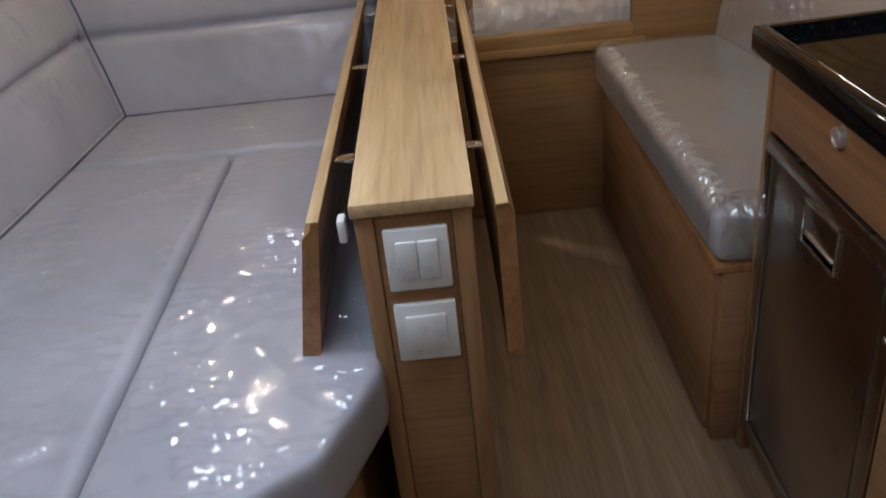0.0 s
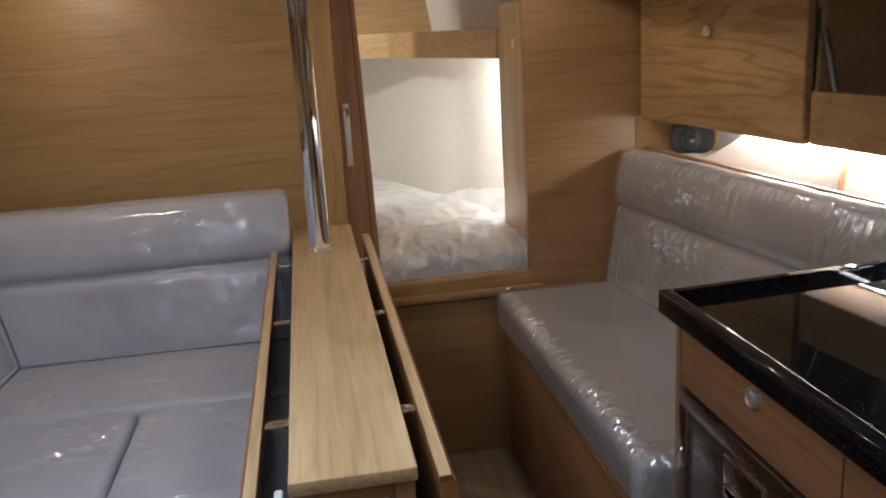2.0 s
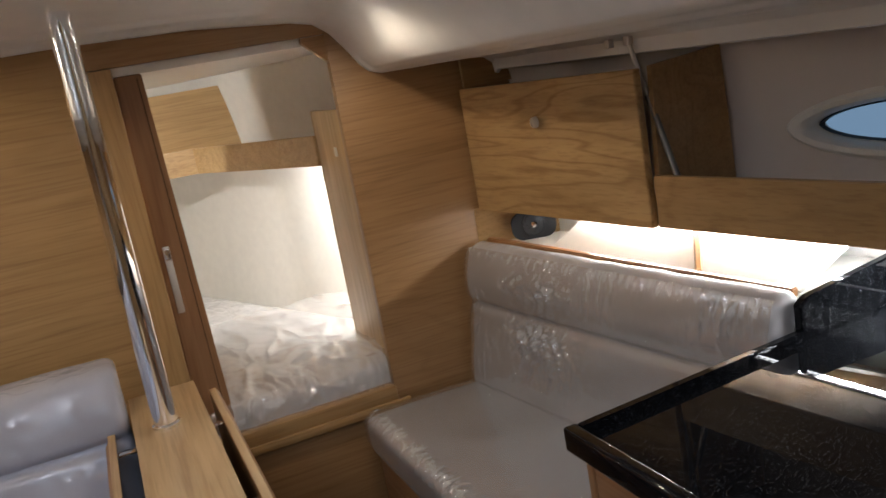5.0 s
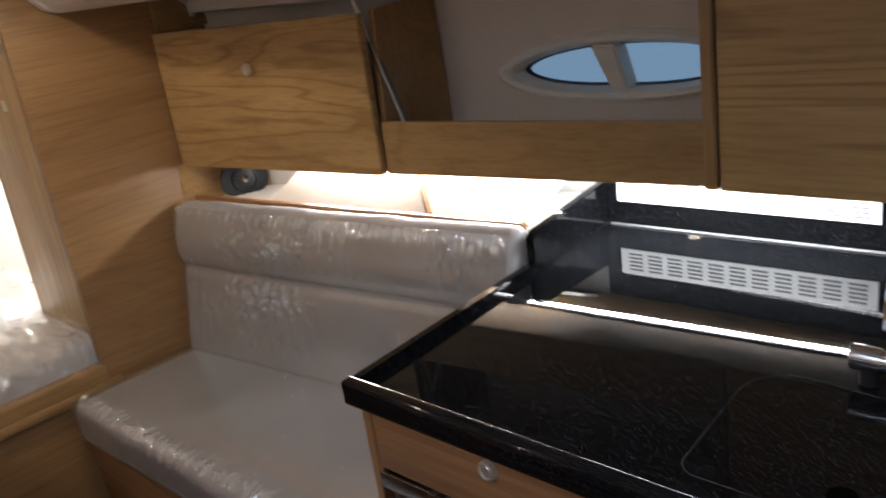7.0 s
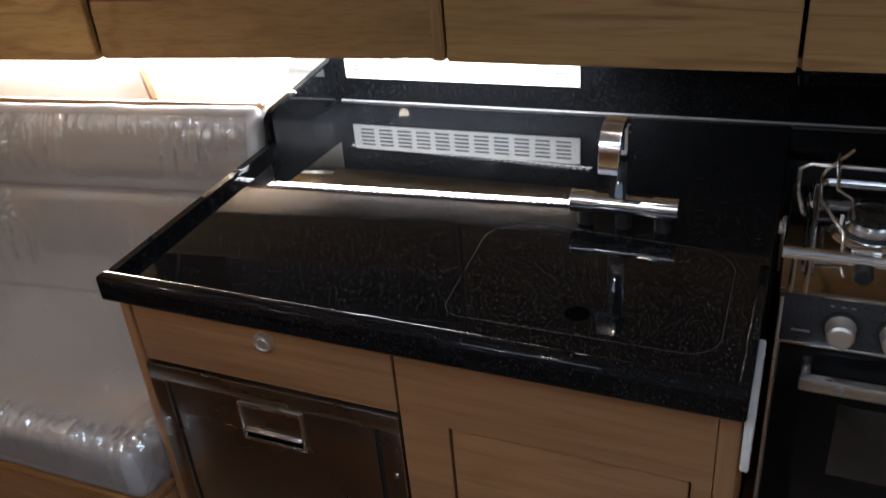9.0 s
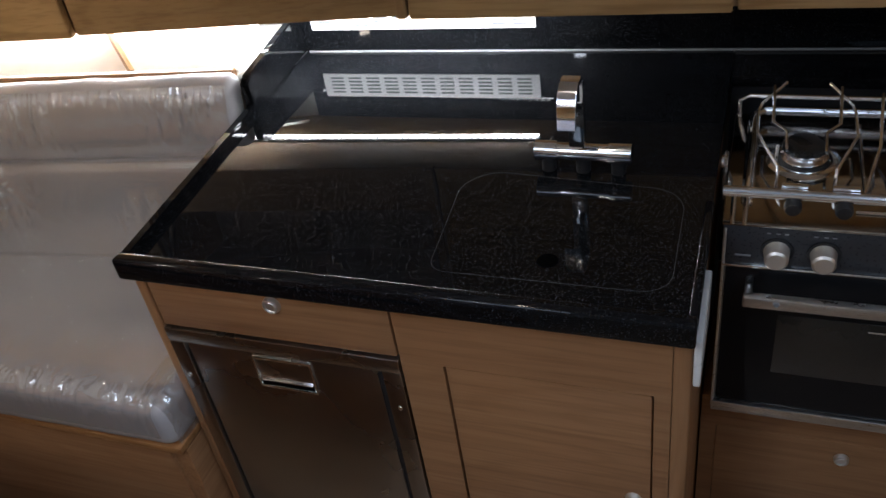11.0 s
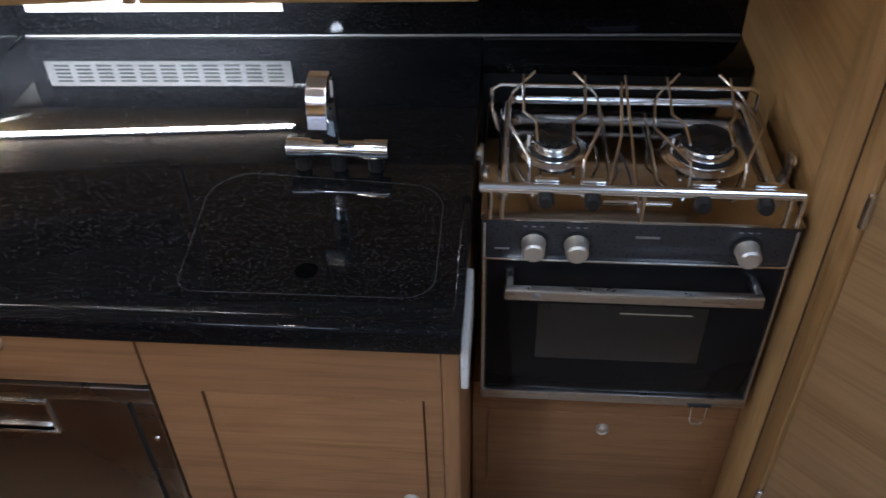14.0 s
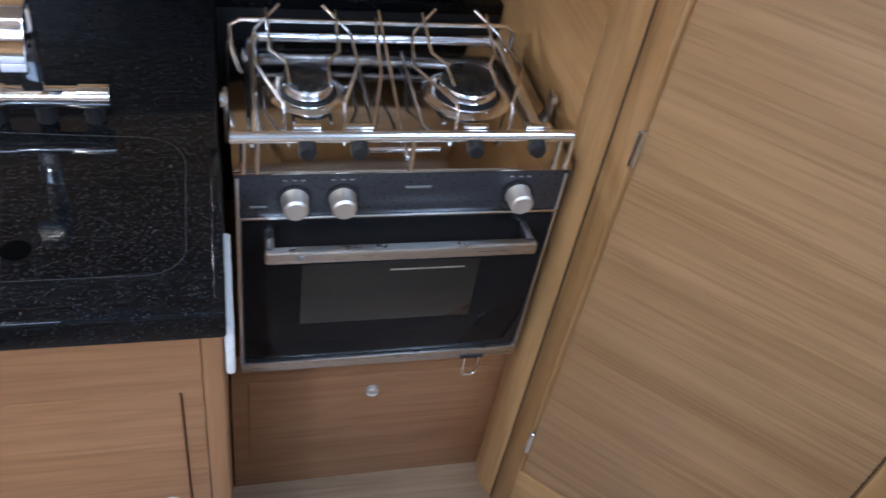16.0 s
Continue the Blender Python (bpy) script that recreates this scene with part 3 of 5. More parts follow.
def film_folds(p, seed, fx=8.0, fy=6.0, where=0.02):
    """Height of thin folds of loose plastic at a plan point, 0 to 1."""
    q = Vector((p[0] * fx, p[1] * fy, seed))
    q += 0.9 * noise.noise_vector(Vector((p[0] * 3, p[1] * 3, seed + 5)))
    line = max(0.0, 0.11 - abs(noise.noise(q))) / 0.11
    q2 = Vector((p[0] * fx * 2.1 + 9, p[1] * fy * 2.4, seed))
    short = max(0.0, 0.13 - abs(noise.noise(q2 + 0.8 * noise.noise_vector(q2 * 0.5)))) / 0.13
    mask = min(1.0, max(0.0, noise.noise(Vector((p[0] * 3.1, p[1] * 3.1, seed + 9))) + where) / 0.2)
    mask2 = min(1.0, max(0.0, noise.noise(Vector((p[0] * 5.3, p[1] * 5.3, seed + 20))) - 0.05) / 0.15)
    return line ** 1.5 * mask + 0.55 * short ** 1.5 * mask2


def crest(q, warp, power):
    """Sharp ridge lines of crumpled film, 0 to 1."""
    q = q + warp * noise.noise_vector(q * 0.45)
    return max(0.0, 1 - 1.8 * abs(noise.noise(q))) ** power


def film_over(lay, nu, nv):
    """A film sheet: lay gives the place on the thing below and the lift of the folds."""
    bm = bmesh.new()
    grid = []
    for i in range(nu + 1):
        row = []
        for j in range(nv + 1):
            p, up = lay(i / nu, j / nv)
            row.append(bm.verts.new(p + up))
        grid.append(row)
    for i in range(nu):
        for j in range(nv):
            bm.faces.new((grid[i][j], grid[i + 1][j], grid[i + 1][j + 1], grid[i][j + 1]))
    return bm


def over_edge(way, drop, r):
    """Way over a rounded edge, from below on its face to the top: inward, upward, outward normal (out, up)."""
    if way < drop:
        return 0.0, way - drop - r, 1.0, 0.0
    a = (way - drop) / r
    if a < math.pi / 2:
        return r - r * math.cos(a), r * math.sin(a) - r, math.cos(a), math.sin(a)
    return r + way - drop - r * math.pi / 2, 0.0, 0.0, 1.0


def seat(name, x0, x1, y0, y1, label, seed, corner=False, z1=SZ):
    z0 = z1 - 0.11
    cs = [(x0, y0), (x1, y0), (x1, y1), (x0, y1)]

    def shape(u, v, w):
        out = Vector((0, 0, 0))
        if corner:
            out += Vector((-0.065, 0.075, 0)) * max(0, u - 0.55) / 0.45 * max(0, 0.22 - v) / 0.22
        if w > 0.8:
            near = 1.0 if v < 0.7 else 0.5
            out.z += 0.0008 * near * film_folds((x0 + u * (x1 - x0), y0 + v * (y1 - y0)), seed)
        return out

    bm = cushion([(*p, z0) for p in cs] + [(*p, z1) for p in cs], 0.022, (int((x1 - x0) / 0.0055), int((y1 - y0) / 0.0075), 8), 0.006, 0.0013, seed, shape)
    ob = single(name, bm, CLOTH, label, "cushion", "port settee cushions")

    def lay(i, j):
        u, v = 0.03 + 0.94 * i, 0.02 + 0.96 * j
        p = Vector((x0 + u * (x1 - x0), y0 + v * (y1 - y0), z1 + 0.0035 + 0.006 * (16 * u * (1 - u) * v * (1 - v)) ** 0.5))
        p += shape(u, v, 0.0)
        dash = crest(Vector((p.x * 14, p.y * 46, seed)), 0.8, 3.0)
        long = crest(Vector((p.x * 9, p.y * 5, seed + 4)), 0.9, 6.0)
        spot = ease((noise.noise(Vector((p.x * 7, p.y * 5.5, seed + 9))) + 0.12) / 0.3)
        sweep_ = ease((noise.noise(Vector((p.x * 3, p.y * 2.4, seed + 2))) + 0.05) / 0.3)
        return p, Vector((0, 0, 0.007 * spot * dash + 0.0028 * sweep_ * long + 0.003 * noise.noise(p * 24)))

    part("film", film_over(lay, int((x1 - x0) / 0.006), int((y1 - y0) / 0.006)), FILM_SHEER, ob, "loose clear plastic film")
    return ob


seat("seat_cushion", -0.75, -0.241, 1.16, 2.255, "grey seat cushion under clear protective plastic beside the hull", 1.0)
seat("seat_cushion", -0.237, 0.125, 1.16, 2.255, "grey infill seat cushion under clear plastic beside the table", 2.0, True)
seat("seat_cushion", -0.75, 0.105, 2.26, 2.72, "grey seat cushion under clear plastic along the bulkhead", 3.0)


def backrest(name, a0, a1, b0, b1, za, zb, thick, label, seed, mat=CLOTH, loose=0.0):
    """Front lower edge a0-a1, front upper edge b0-b1, leaning back; an upper bolster is proud of a crease."""
    d = (Vector(a1) - Vector(a0)).normalized()
    back = Vector((d.y, -d.x)) * thick
    lo = [Vector((*p, za)) for p in (a0, a1)]
    hi = [Vector((*p, zb)) for p in (b0, b1)]
    bk = Vector((*back, 0))
    cr = [lo[0], lo[1], hi[1], hi[0]]
    up = Vector((0, 0, 1))

    def crease(u, v, w):
        f = -Vector((*back, 0)).normalized()
        k = (v - 0.60)
        groove = -0.011 * math.exp(-(k / 0.03) ** 2)
        bol = (0.020 if loose else 0.013) * max(0.0, 1 - abs((v - 0.81) / 0.2) ** 2.5)
        fold = 0.0
        if loose and w > 0.8:
            bag = math.exp(-((u - 0.70) / 0.17) ** 2) * (math.exp(-((v - 0.78) / 0.09) ** 2) + math.exp(-((v - 0.46) / 0.12) ** 2) + 0.5 * math.exp(-((v - 0.2) / 0.1) ** 2))
            n1 = noise.noise(Vector((u * 34, v * 8.5, seed)) + 1.2 * noise.noise_vector(Vector((u * 7, v * 4, seed + 3))))
            n2 = noise.noise(Vector((u * 9, v * 4, seed + 7)))
            fold = loose * bag * (0.8 * abs(n1) + 0.8 * n2 + 0.2)
            fold += 0.25 * loose * max(0.0, 0.1 - abs(noise.noise(Vector((u * 30, v * 3, seed + 2))))) / 0.1 * max(0.0, noise.noise(Vector((u * 5, v * 4, seed + 11))))
        return f * (groove + bol + fold) * w

    bm = cushion([p + bk for p in cr] + cr, 0.028, (250, 110, 6) if loose else (60, 54, 6), 0.008, 0.0024, seed, crease)
    return single(name, bm, mat, label, "cushion")


bc = backrest("back_cushion", (0.105, 2.575), (-0.63, 2.578), (0.108, 2.722), (-0.73, 2.722), SZ - 0.05, 0.955, 0.12, "grey backrest cushion under clear plastic on the bulkhead", 4.0, CLOTH_BACK)
backrest("back_cushion", (-0.575, 2.61), (-0.68, 1.2), (-0.72, 2.73), (-0.80, 1.2), SZ - 0.05, 0.955, 0.12, "grey backrest cushion under clear plastic along the port side", 5.0, CLOTH_BACK)
# Dark tubes added to draw the shade where the port cushions meet.
part("piping", sweep([(-0.575, 2.574, SZ + 0.008), (-0.608, 2.610, 0.72), (-0.638, 2.642, 0.80), (-0.648, 2.648, 0.86), (-0.662, 2.662, 0.90), (-0.698, 2.698, 0.95)], 0.003, 6), JUNCTION_SHADE, bc, "dark tube for the shade in the corner of the backrests")
part("piping", sweep([(-0.577, 2.574, SZ + 0.006), (0.095, 2.571, SZ + 0.006)], 0.003, 6), JUNCTION_SHADE, bc, "dark tube for the shade where backrest and seat meet")
part("piping", sweep([(-0.575, 2.574, SZ + 0.006), (-0.622, 1.965, SZ + 0.006), (-0.675, 1.25, SZ + 0.006)], 0.003, 6), JUNCTION_SHADE, bc, "dark tube for the shade where backrest and seat meet")
single("port_shelf", box(-1.2, -0.80, 1.2, 2.93, 0.885, 0.905, 0.003), OAK_Y, "oak shelf behind the port backrest", "shelf")

# ---- starboard settee ----
sb = thing("starboard_settee_base", "oak fronted base of the starboard settee", "settee base", (0.74, 2.4, 0))
part("front", box(0.736, 1.0, 1.868, BULK_Y - 0.002, 0.0, 0.418, 0.004), OAK_SHADE_Y, sb)
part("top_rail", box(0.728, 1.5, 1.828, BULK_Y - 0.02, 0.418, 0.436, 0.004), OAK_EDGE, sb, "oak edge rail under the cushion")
part("end_panel", box(0.742, 1.0, 1.828, 1.868, 0.0, 0.417, 0.003), OAK_SHADE_X, sb)
cs = [(0.722, 1.826), (1.21, 1.826), (1.09, 2.93), (0.705, 2.93)]
bm = cushion([(*p, 0.437) for p in cs] + [(*p, 0.552) for p in cs], 0.03, (40, 80, 8), 0.008, 0.0012, 7.0)
star_seat = single("seat_cushion", bm, CLOTH_SEAT, "grey starboard seat cushion under shiny plastic film", "cushion")
star_back = backrest("back_cushion", (1.185, 1.852), (1.055, 2.935), (1.275, 1.852), (1.128, 2.935), 0.53, 0.965, 0.05, "grey starboard backrest cushion under crumpled clear plastic", 8.0, CLOTH_LOOSE, 0.005)



def long_edge(i, j):
    """Film round the inboard edge of the starboard seat."""
    v = 0.02 + 0.97 * j
    inn, up, out, top = over_edge(0.52 * i ** 1.4, 0.045, 0.03)
    u = min(0.98, inn / 0.47)
    p = Vector((0.722 - 0.017 * v + inn, 1.826 + 1.104 * v, 0.552 + up + 0.008 * (16 * max(0.001, u * (1 - u)) * v * (1 - v)) ** 0.5))
    near = math.exp(-((inn - 0.028) / 0.03) ** 2) * (0.25 if out > 0.97 else 1.0)
    fine = crest(Vector((inn * 22, p.y * 48, 3.0)), 0.9, 2.0)
    line = crest(Vector((inn * 6, p.y * 22, 8.0)), 0.7, 3.0)
    lift = 0.004 + 0.011 * near * (0.7 * fine + 0.5 * line) + 0.002 * ease(noise.noise(p * 7) / 0.3) * line
    return p, Vector((-out, 0, top)) * lift


def short_edge(i, j):
    """Film round the after edge of the starboard seat."""
    inn, up, out, top = over_edge(0.16 * i, 0.07, 0.03)
    p = Vector((0.728 + 0.47 * j, 1.826 + inn, 0.552 + up))
    fine = crest(Vector((p.x * 34, (inn + up) * 16, 5.0)), 0.9, 2.0)
    return p, Vector((0, -out, top)) * (0.0045 + 0.010 * math.exp(-((inn - 0.015) / 0.025) ** 2) * fine)


part("film", film_over(long_edge, 100, 330), FILM, star_seat, "clear film crinkled along the edge")
part("film", film_over(short_edge, 44, 110), FILM, star_seat, "clear film crinkled along the edge")


def back_film(i, j):
    """Loose film on the starboard backrest, gathered in the middle."""
    u, v = 0.01 + 0.98 * i, 0.02 + 0.96 * j
    low = Vector((1.185, 1.852, 0.53)).lerp(Vector((1.055, 2.935, 0.53)), u)
    high = Vector((1.275, 1.852, 0.965)).lerp(Vector((1.128, 2.935, 0.965)), u)
    p = low.lerp(high, v)
    face = Vector((-0.97, -0.12, 0.18))
    bag = math.exp(-((u - 0.70) / 0.13) ** 2) * (math.exp(-((v - 0.80) / 0.08) ** 2) + 0.9 * math.exp(-((v - 0.47) / 0.13) ** 2) + 0.3 * math.exp(-((v - 0.2) / 0.1) ** 2))
    drape = crest(Vector((u * 17, v * 6.5, 2.0)), 1.4, 1.5)
    small = crest(Vector((u * 40, v * 17, 6.0)), 1.2, 1.5)
    streak = crest(Vector((u * 42, v * 2.2, 4.0)), 0.5, 7.0) * ease((noise.noise(Vector((u * 6, v * 3, 9.0))) - 0.02) / 0.25)
    rim = crest(Vector((u * 50, v * 8, 1.0)), 0.6, 3.0) * math.exp(-((v - 0.95) / 0.035) ** 2)
    off = 0.004 + 0.020 * max(0.0, 1 - abs((v - 0.81) / 0.2) ** 2.5) + 0.008 * (16 * u * (1 - u) * v * (1 - v)) ** 0.5 - 0.006 * math.exp(-((v - 0.6) / 0.03) ** 2)
    return p, face * (off + bag * (0.026 * drape + 0.014 * small) + 0.006 * streak + 0.007 * rim)


part("film", film_over(back_film, 260, 110), FILM, star_back, "loose clear plastic film, gathered in the middle")

# shelf behind the backrest
sh = thing("side_shelf", "white shelf with an oak edge trim behind the starboard backrest", "shelf", (1.35, 2.4, 0.9))
part("shelf_board", prism([(1.27, 1.874, 0.935), (1.60, 1.874, 0.935), (1.38, 2.95, 0.935), (1.13, 2.95, 0.935)], (0, 0, 0.012), 0.001), HULL_WHITE, sh)
part("edge_trim", board((1.314, 1.874), (1.19, 2.94), 0.93, 0.964, 0.02, 0.003), OAK_EDGE, sh, "oak edge trim")
part("joint_batten", sweep([(1.312, 2.135, 0.955), (1.49, 2.345, 1.066)], 0.009, 6), OAK_Y, sh, "oak joint batten")
part("sloping_liner", prism([(1.336, 1.876, 0.955), (1.59, 1.876, 1.072), (1.475, 2.66, 1.072), (1.246, 2.66, 0.955)], (0.004, 0, -0.006)), HULL_WHITE, sh, "white sloping hull liner")

# ---- loudspeakers ----


def speaker(x, z, y, turn):
    sp = thing("loudspeaker", "small black oval loudspeaker on the oak panel", "loudspeaker", (x, y, z), "saloon loudspeakers")
    bm = bmesh.new()
    out = []
    for k in range(40):
        a = 2 * math.pi * k / 40
        ca, sa = math.cos(a), math.sin(a)
        out.append((x + 0.066 * math.copysign(abs(ca) ** 0.62, ca), y, z + 0.043 * math.copysign(abs(sa) ** 0.62, sa)))
    prism(out, (0, -0.016, 0), 0.003, bm=bm)
    part("case", bm, BLACK, sp)
    part("grille_ring", lathe([(0.036, 0.0), (0.036, 0.004), (0.031, 0.005), (0.030, 0.0)], (x, y - 0.016, z), "-y", 28), BLACK, sp)
    part("cone", lathe([(0.0, 0.004), (0.009, 0.004), (0.028, 0.0005), (0.030, 0.0)], (x, y - 0.016, z), "-y", 24), PANEL_GREY, sp, "dark grey cone")
    part("dome", lathe([(0.0, 0.009), (0.006, 0.008), (0.010, 0.003), (0.010, 0.0)], (x, y - 0.017, z), "-y", 18), CHROME, sp, "bright centre dome")
    sp.rotation_euler = (0, 0, radians(turn))
    return sp


single("speaker_panel", board((1.17, 2.952), (1.50, 2.80), 0.93, 1.055, -0.02, 0.001), OAK_X, "oak panel that carries the loudspeaker", "panel")
speaker(1.309, 0.988, 2.858, -22)
single("speaker_panel", board((-0.80, 2.95), (-1.12, 2.87), 0.89, 1.02, 0.02, 0.001), OAK_X, "oak panel that carries the port loudspeaker", "panel")
speaker(-0.935, 0.915, 2.895, 12)

# ---- overhead lockers, starboard ----


def at_front(y, off=0.0):
    return (lerp(LOCKER, y) + off, y)


def knob(parent, x, y, z, r=0.013):
    k = part("knob", lathe([(0.0, 0.0055), (r * 0.72, 0.0055), (r * 0.80, 0.0085), (r * 0.95, 0.0080), (r * 1.05, 0.004), (r * 1.1, -0.003)], (x, y, z), "-x", 26), NICKEL, parent, "round push-button knob")
    part("button", lathe([(0.0, 0.0075), (r * 0.5, 0.0075), (r * 0.62, 0.0055)], (x, y, z), "-x", 18), NICKEL, k)
    return k


lk = thing("overhead_locker", "oak overhead locker run, the middle bay open", "locker", (1.4, 1.7, 1.05))
LB = 1.055


def deck_strip(y0, y1, z0, z1, off, depth):
    ys = [y0 + (y1 - y0) * i / 6 for i in range(7)]
    a = [(*at_front(y, off), z0) for y in ys]
    c = [(depth(y), y, z0) for y in ys[::-1]]
    return prism(a + c, (0, 0, z1 - z0))


hullx = lambda y: CX + lerp(BREADTH, y) - 0.004
part("bottom", deck_strip(0.345, 2.952, LB, LB + 0.015, 0.012, hullx), OAK_Y, lk)
door1 = part("door", board(at_front(2.225, -0.008), at_front(2.945, -0.008), LB - 0.002, 1.408, 0.02), OAK_FLAP, lk, "oak hinged flap door")
knob(door1, 1.215, 2.585, 1.306)
part("fiddle", board(at_front(1.50), at_front(2.215), LB, 1.172, 0.018), OAK_Y, lk, "low oak front of the open bay")
for y in (2.215, 1.484):
    xa = lerp(LOCKER, y)
    part("divider", prism([(xa + 0.012, y, LB + 0.016), (hullx(y), y, LB + 0.016), (hullx(y) - 0.01, y, 1.425), (xa + 0.03, y, 1.41)], (0, 0.016, 0), 0.001), OAK_Y, lk)
part("post", board(at_front(1.478, -0.014), at_front(1.500, -0.014), LB - 0.002, 1.47, 0.03, 0.003), OAK_Z, lk)
door3 = part("door", board(at_front(0.874, -0.01), at_front(1.474, -0.01), LB - 0.004, 1.437, 0.02), OAK_FLAP, lk, "oak hinged flap door")
part("door", board(at_front(0.35, -0.002), at_front(0.866, -0.002), LB - 0.002, 1.437, 0.02), OAK_FLAP, lk, "oak hinged flap door")
part("end_board", prism([(1.20, BULK_Y - 0.003, 1.41), (1.36, BULK_Y - 0.003, 1.41), (1.345, BULK_Y - 0.003, 1.5), (1.20, BULK_Y - 0.003, 1.5)], (0, -0.012, 0)), OAK_X, lk)

strut = thing("gas_strut", "slim steel gas strut for the open locker flap", "strut", (1.31, 2.23, 1.17))
part("rod", sweep([(1.312, 2.172, 1.172), (1.311, 2.225, 1.31), (1.310, 2.285, 1.466)], 0.0055, 10), NICKEL, strut)
part("cylinder", sweep([(1.312, 2.170, 1.168), (1.311, 2.238, 1.345)], 0.0075, 12), STRUT, strut, "grey steel strut cylinder")
for dx, dy in ((-0.026, 0.035), (0.0, 0.0), (0.026, -0.035)):
    part("hinge_bracket", box(1.310 + dx - 0.008, 1.310 + dx + 0.008, 2.285 + dy - 0.01, 2.285 + dy + 0.01, 1.458, 1.478, 0.003), NICKEL, strut, "nickel hinge bracket")

# ---- LED strip under the locker ----
led = thing("led_strip", "bright white LED strip under the overhead locker", "lamp", (1.5, 1.6, LB))
led_x = lambda y: 1.524 - 0.0957 * (y - 1.275)
part("channel", prism([(led_x(2.70) - 0.006, 2.70, LB - 0.006), (led_x(2.70) + 0.006, 2.70, LB - 0.006), (led_x(1.27) + 0.006, 1.27, LB - 0.006), (led_x(1.27) - 0.006, 1.27, LB - 0.006)], (0, 0, 0.0055)), WHITE_METAL, led, "white aluminium channel")
for i in range(93):
    y = 1.283 + 0.0152 * i
    part("diode", box(led_x(y) - 0.003, led_x(y) + 0.003, y - 0.0035, y + 0.0035, LB - 0.0095, LB - 0.0065, 0), LED, led)
lamp("led_strip_light", "AREA", Matrix.Translation((1.491, 1.62, LB - 0.012)) @ pose(0, 0, 0, 0, 0, 5.4), 7, (1.0, 0.98, 0.96), size=0.005, size_y=0.70)
lamp("led_shelf_light", "AREA", Matrix.Translation((1.422, 2.33, LB - 0.012)) @ pose(0, 0, 0, 0, 0, 5.4), 6, WHITE, size=0.012, size_y=0.68)

# ---- portlight ----


def portlight(cx_, cy, cz, sgn):
    w = thing("window_starboard" if sgn > 0 else "window_port", "lens-shaped white framed hull portlight in two panes", "window", (cx_, cy, cz), kind="structure")
    tilt = lambda y: CX + sgn * (lerp(BREADTH, y))

    def eye(k, n, rx, rz):
        a = 2 * math.pi * k / n
        s, c = math.sin(a), math.cos(a)
        return cy + rx * math.copysign(abs(c) ** 0.9, c), cz + rz * math.copysign(abs(s) ** 1.15, s)

    n = 64
    bm = bmesh.new()
    prof = [(0.286, 0.078, 0.004), (0.284, 0.076, -0.010), (0.274, 0.067, -0.018), (0.256, 0.056, -0.016), (0.245, 0.049, -0.004), (0.241, 0.046, 0.045)]
    rings = []
    for rx, rz, d in prof:
        ring = []
        for k in range(n):
            y, z = eye(k, n, rx, rz)
            ring.append(bm.verts.new((tilt(y) + sgn * d, y, z)))
        rings.append(ring)
    for a, c in zip(rings, rings[1:]):
        for k in range(n):
            bm.faces.new((a[k], a[(k + 1) % n], c[(k + 1) % n], c[k]))
    part("window_frame", bm, LINER, w, "white moulded frame")
    y0 = cy + 0.024
    part("mullion", prism([(tilt(y0) - sgn * 0.016, y0 - 0.035, cz - 0.047), (tilt(y0) - sgn * 0.016, y0 + 0.008, cz - 0.047), (tilt(y0) - sgn * 0.016, y0 + 0.055, cz + 0.047), (tilt(y0) - sgn * 0.016, y0 - 0.008, cz + 0.047)], (sgn * 0.05, 0, 0), 0.006), LINER, w, "white slanted mullion")
    bm = bmesh.new()
    f = [bm.verts.new((tilt(eye(k, n, 0.241, 0.046)[0]) + sgn * 0.036, *eye(k, n, 0.241, 0.046))) for k in range(n)]
    bm.faces.new(f)
    g = part("pane", bm, GLASS, w, "clear glass pane")
    g.visible_shadow = False
    bm = bmesh.new()
    prof = [(0.2425, 0.0465, 0.028), (0.237, 0.043, 0.022), (0.235, 0.042, 0.035)]
    rings = [[bm.verts.new((tilt(eye(k, n, rx, rz)[0]) + sgn * d, *eye(k, n, rx, rz))) for k in range(n)] for rx, rz, d in prof]
    for a, c in zip(rings, rings[1:]):
        for k in range(n):
            bm.faces.new((a[k], a[(k + 1) % n], c[(k + 1) % n], c[k]))
    part("gasket", bm, RUBBER, w, "black rubber gasket")


portlight(1.62, WIN[0], WIN[1], 1)

# ---- galley cabinet ----
GX, GY0, GY1 = 0.79, 0.872, 1.815
gal = thing("galley_cabinet", "oak galley cabinet with a drawer and a panelled door", "cabinet", (1.0, 1.34, 0))
part("carcass", box(GX + 0.022, 1.3, GY0 + 0.02, GY1 - 0.02, 0.0, 0.852, 0), OAK_SHADE_Y, gal)
part("side_panel", box(GX + 0.002, 1.35, GY1 - 0.018, GY1, 0.0, 0.855, 0.002), OAK_SHADE_Z, gal)
part("side_panel", box(GX + 0.002, 1.35, GY0, GY0 + 0.018, 0.0, 0.855, 0.003), OAK_SHADE_Z, gal)
part("stile", box(GX - 0.002, GX + 0.02, GY1 - 0.02, GY1 + 0.001, 0.0, 0.855, 0.004), OAK_SHADE_Z, gal)
drawer = part("drawer_front", box(GX - 0.001, GX + 0.02, 1.335, 1.792, 0.722, 0.853, 0.003), OAK_SHADE_Y, gal)
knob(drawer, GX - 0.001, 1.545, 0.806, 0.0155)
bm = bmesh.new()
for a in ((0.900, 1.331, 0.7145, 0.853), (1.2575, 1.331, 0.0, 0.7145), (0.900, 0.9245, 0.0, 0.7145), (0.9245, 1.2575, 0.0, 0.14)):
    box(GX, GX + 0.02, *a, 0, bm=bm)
part("face_frame", bm, OAK_SHADE_Y, gal)
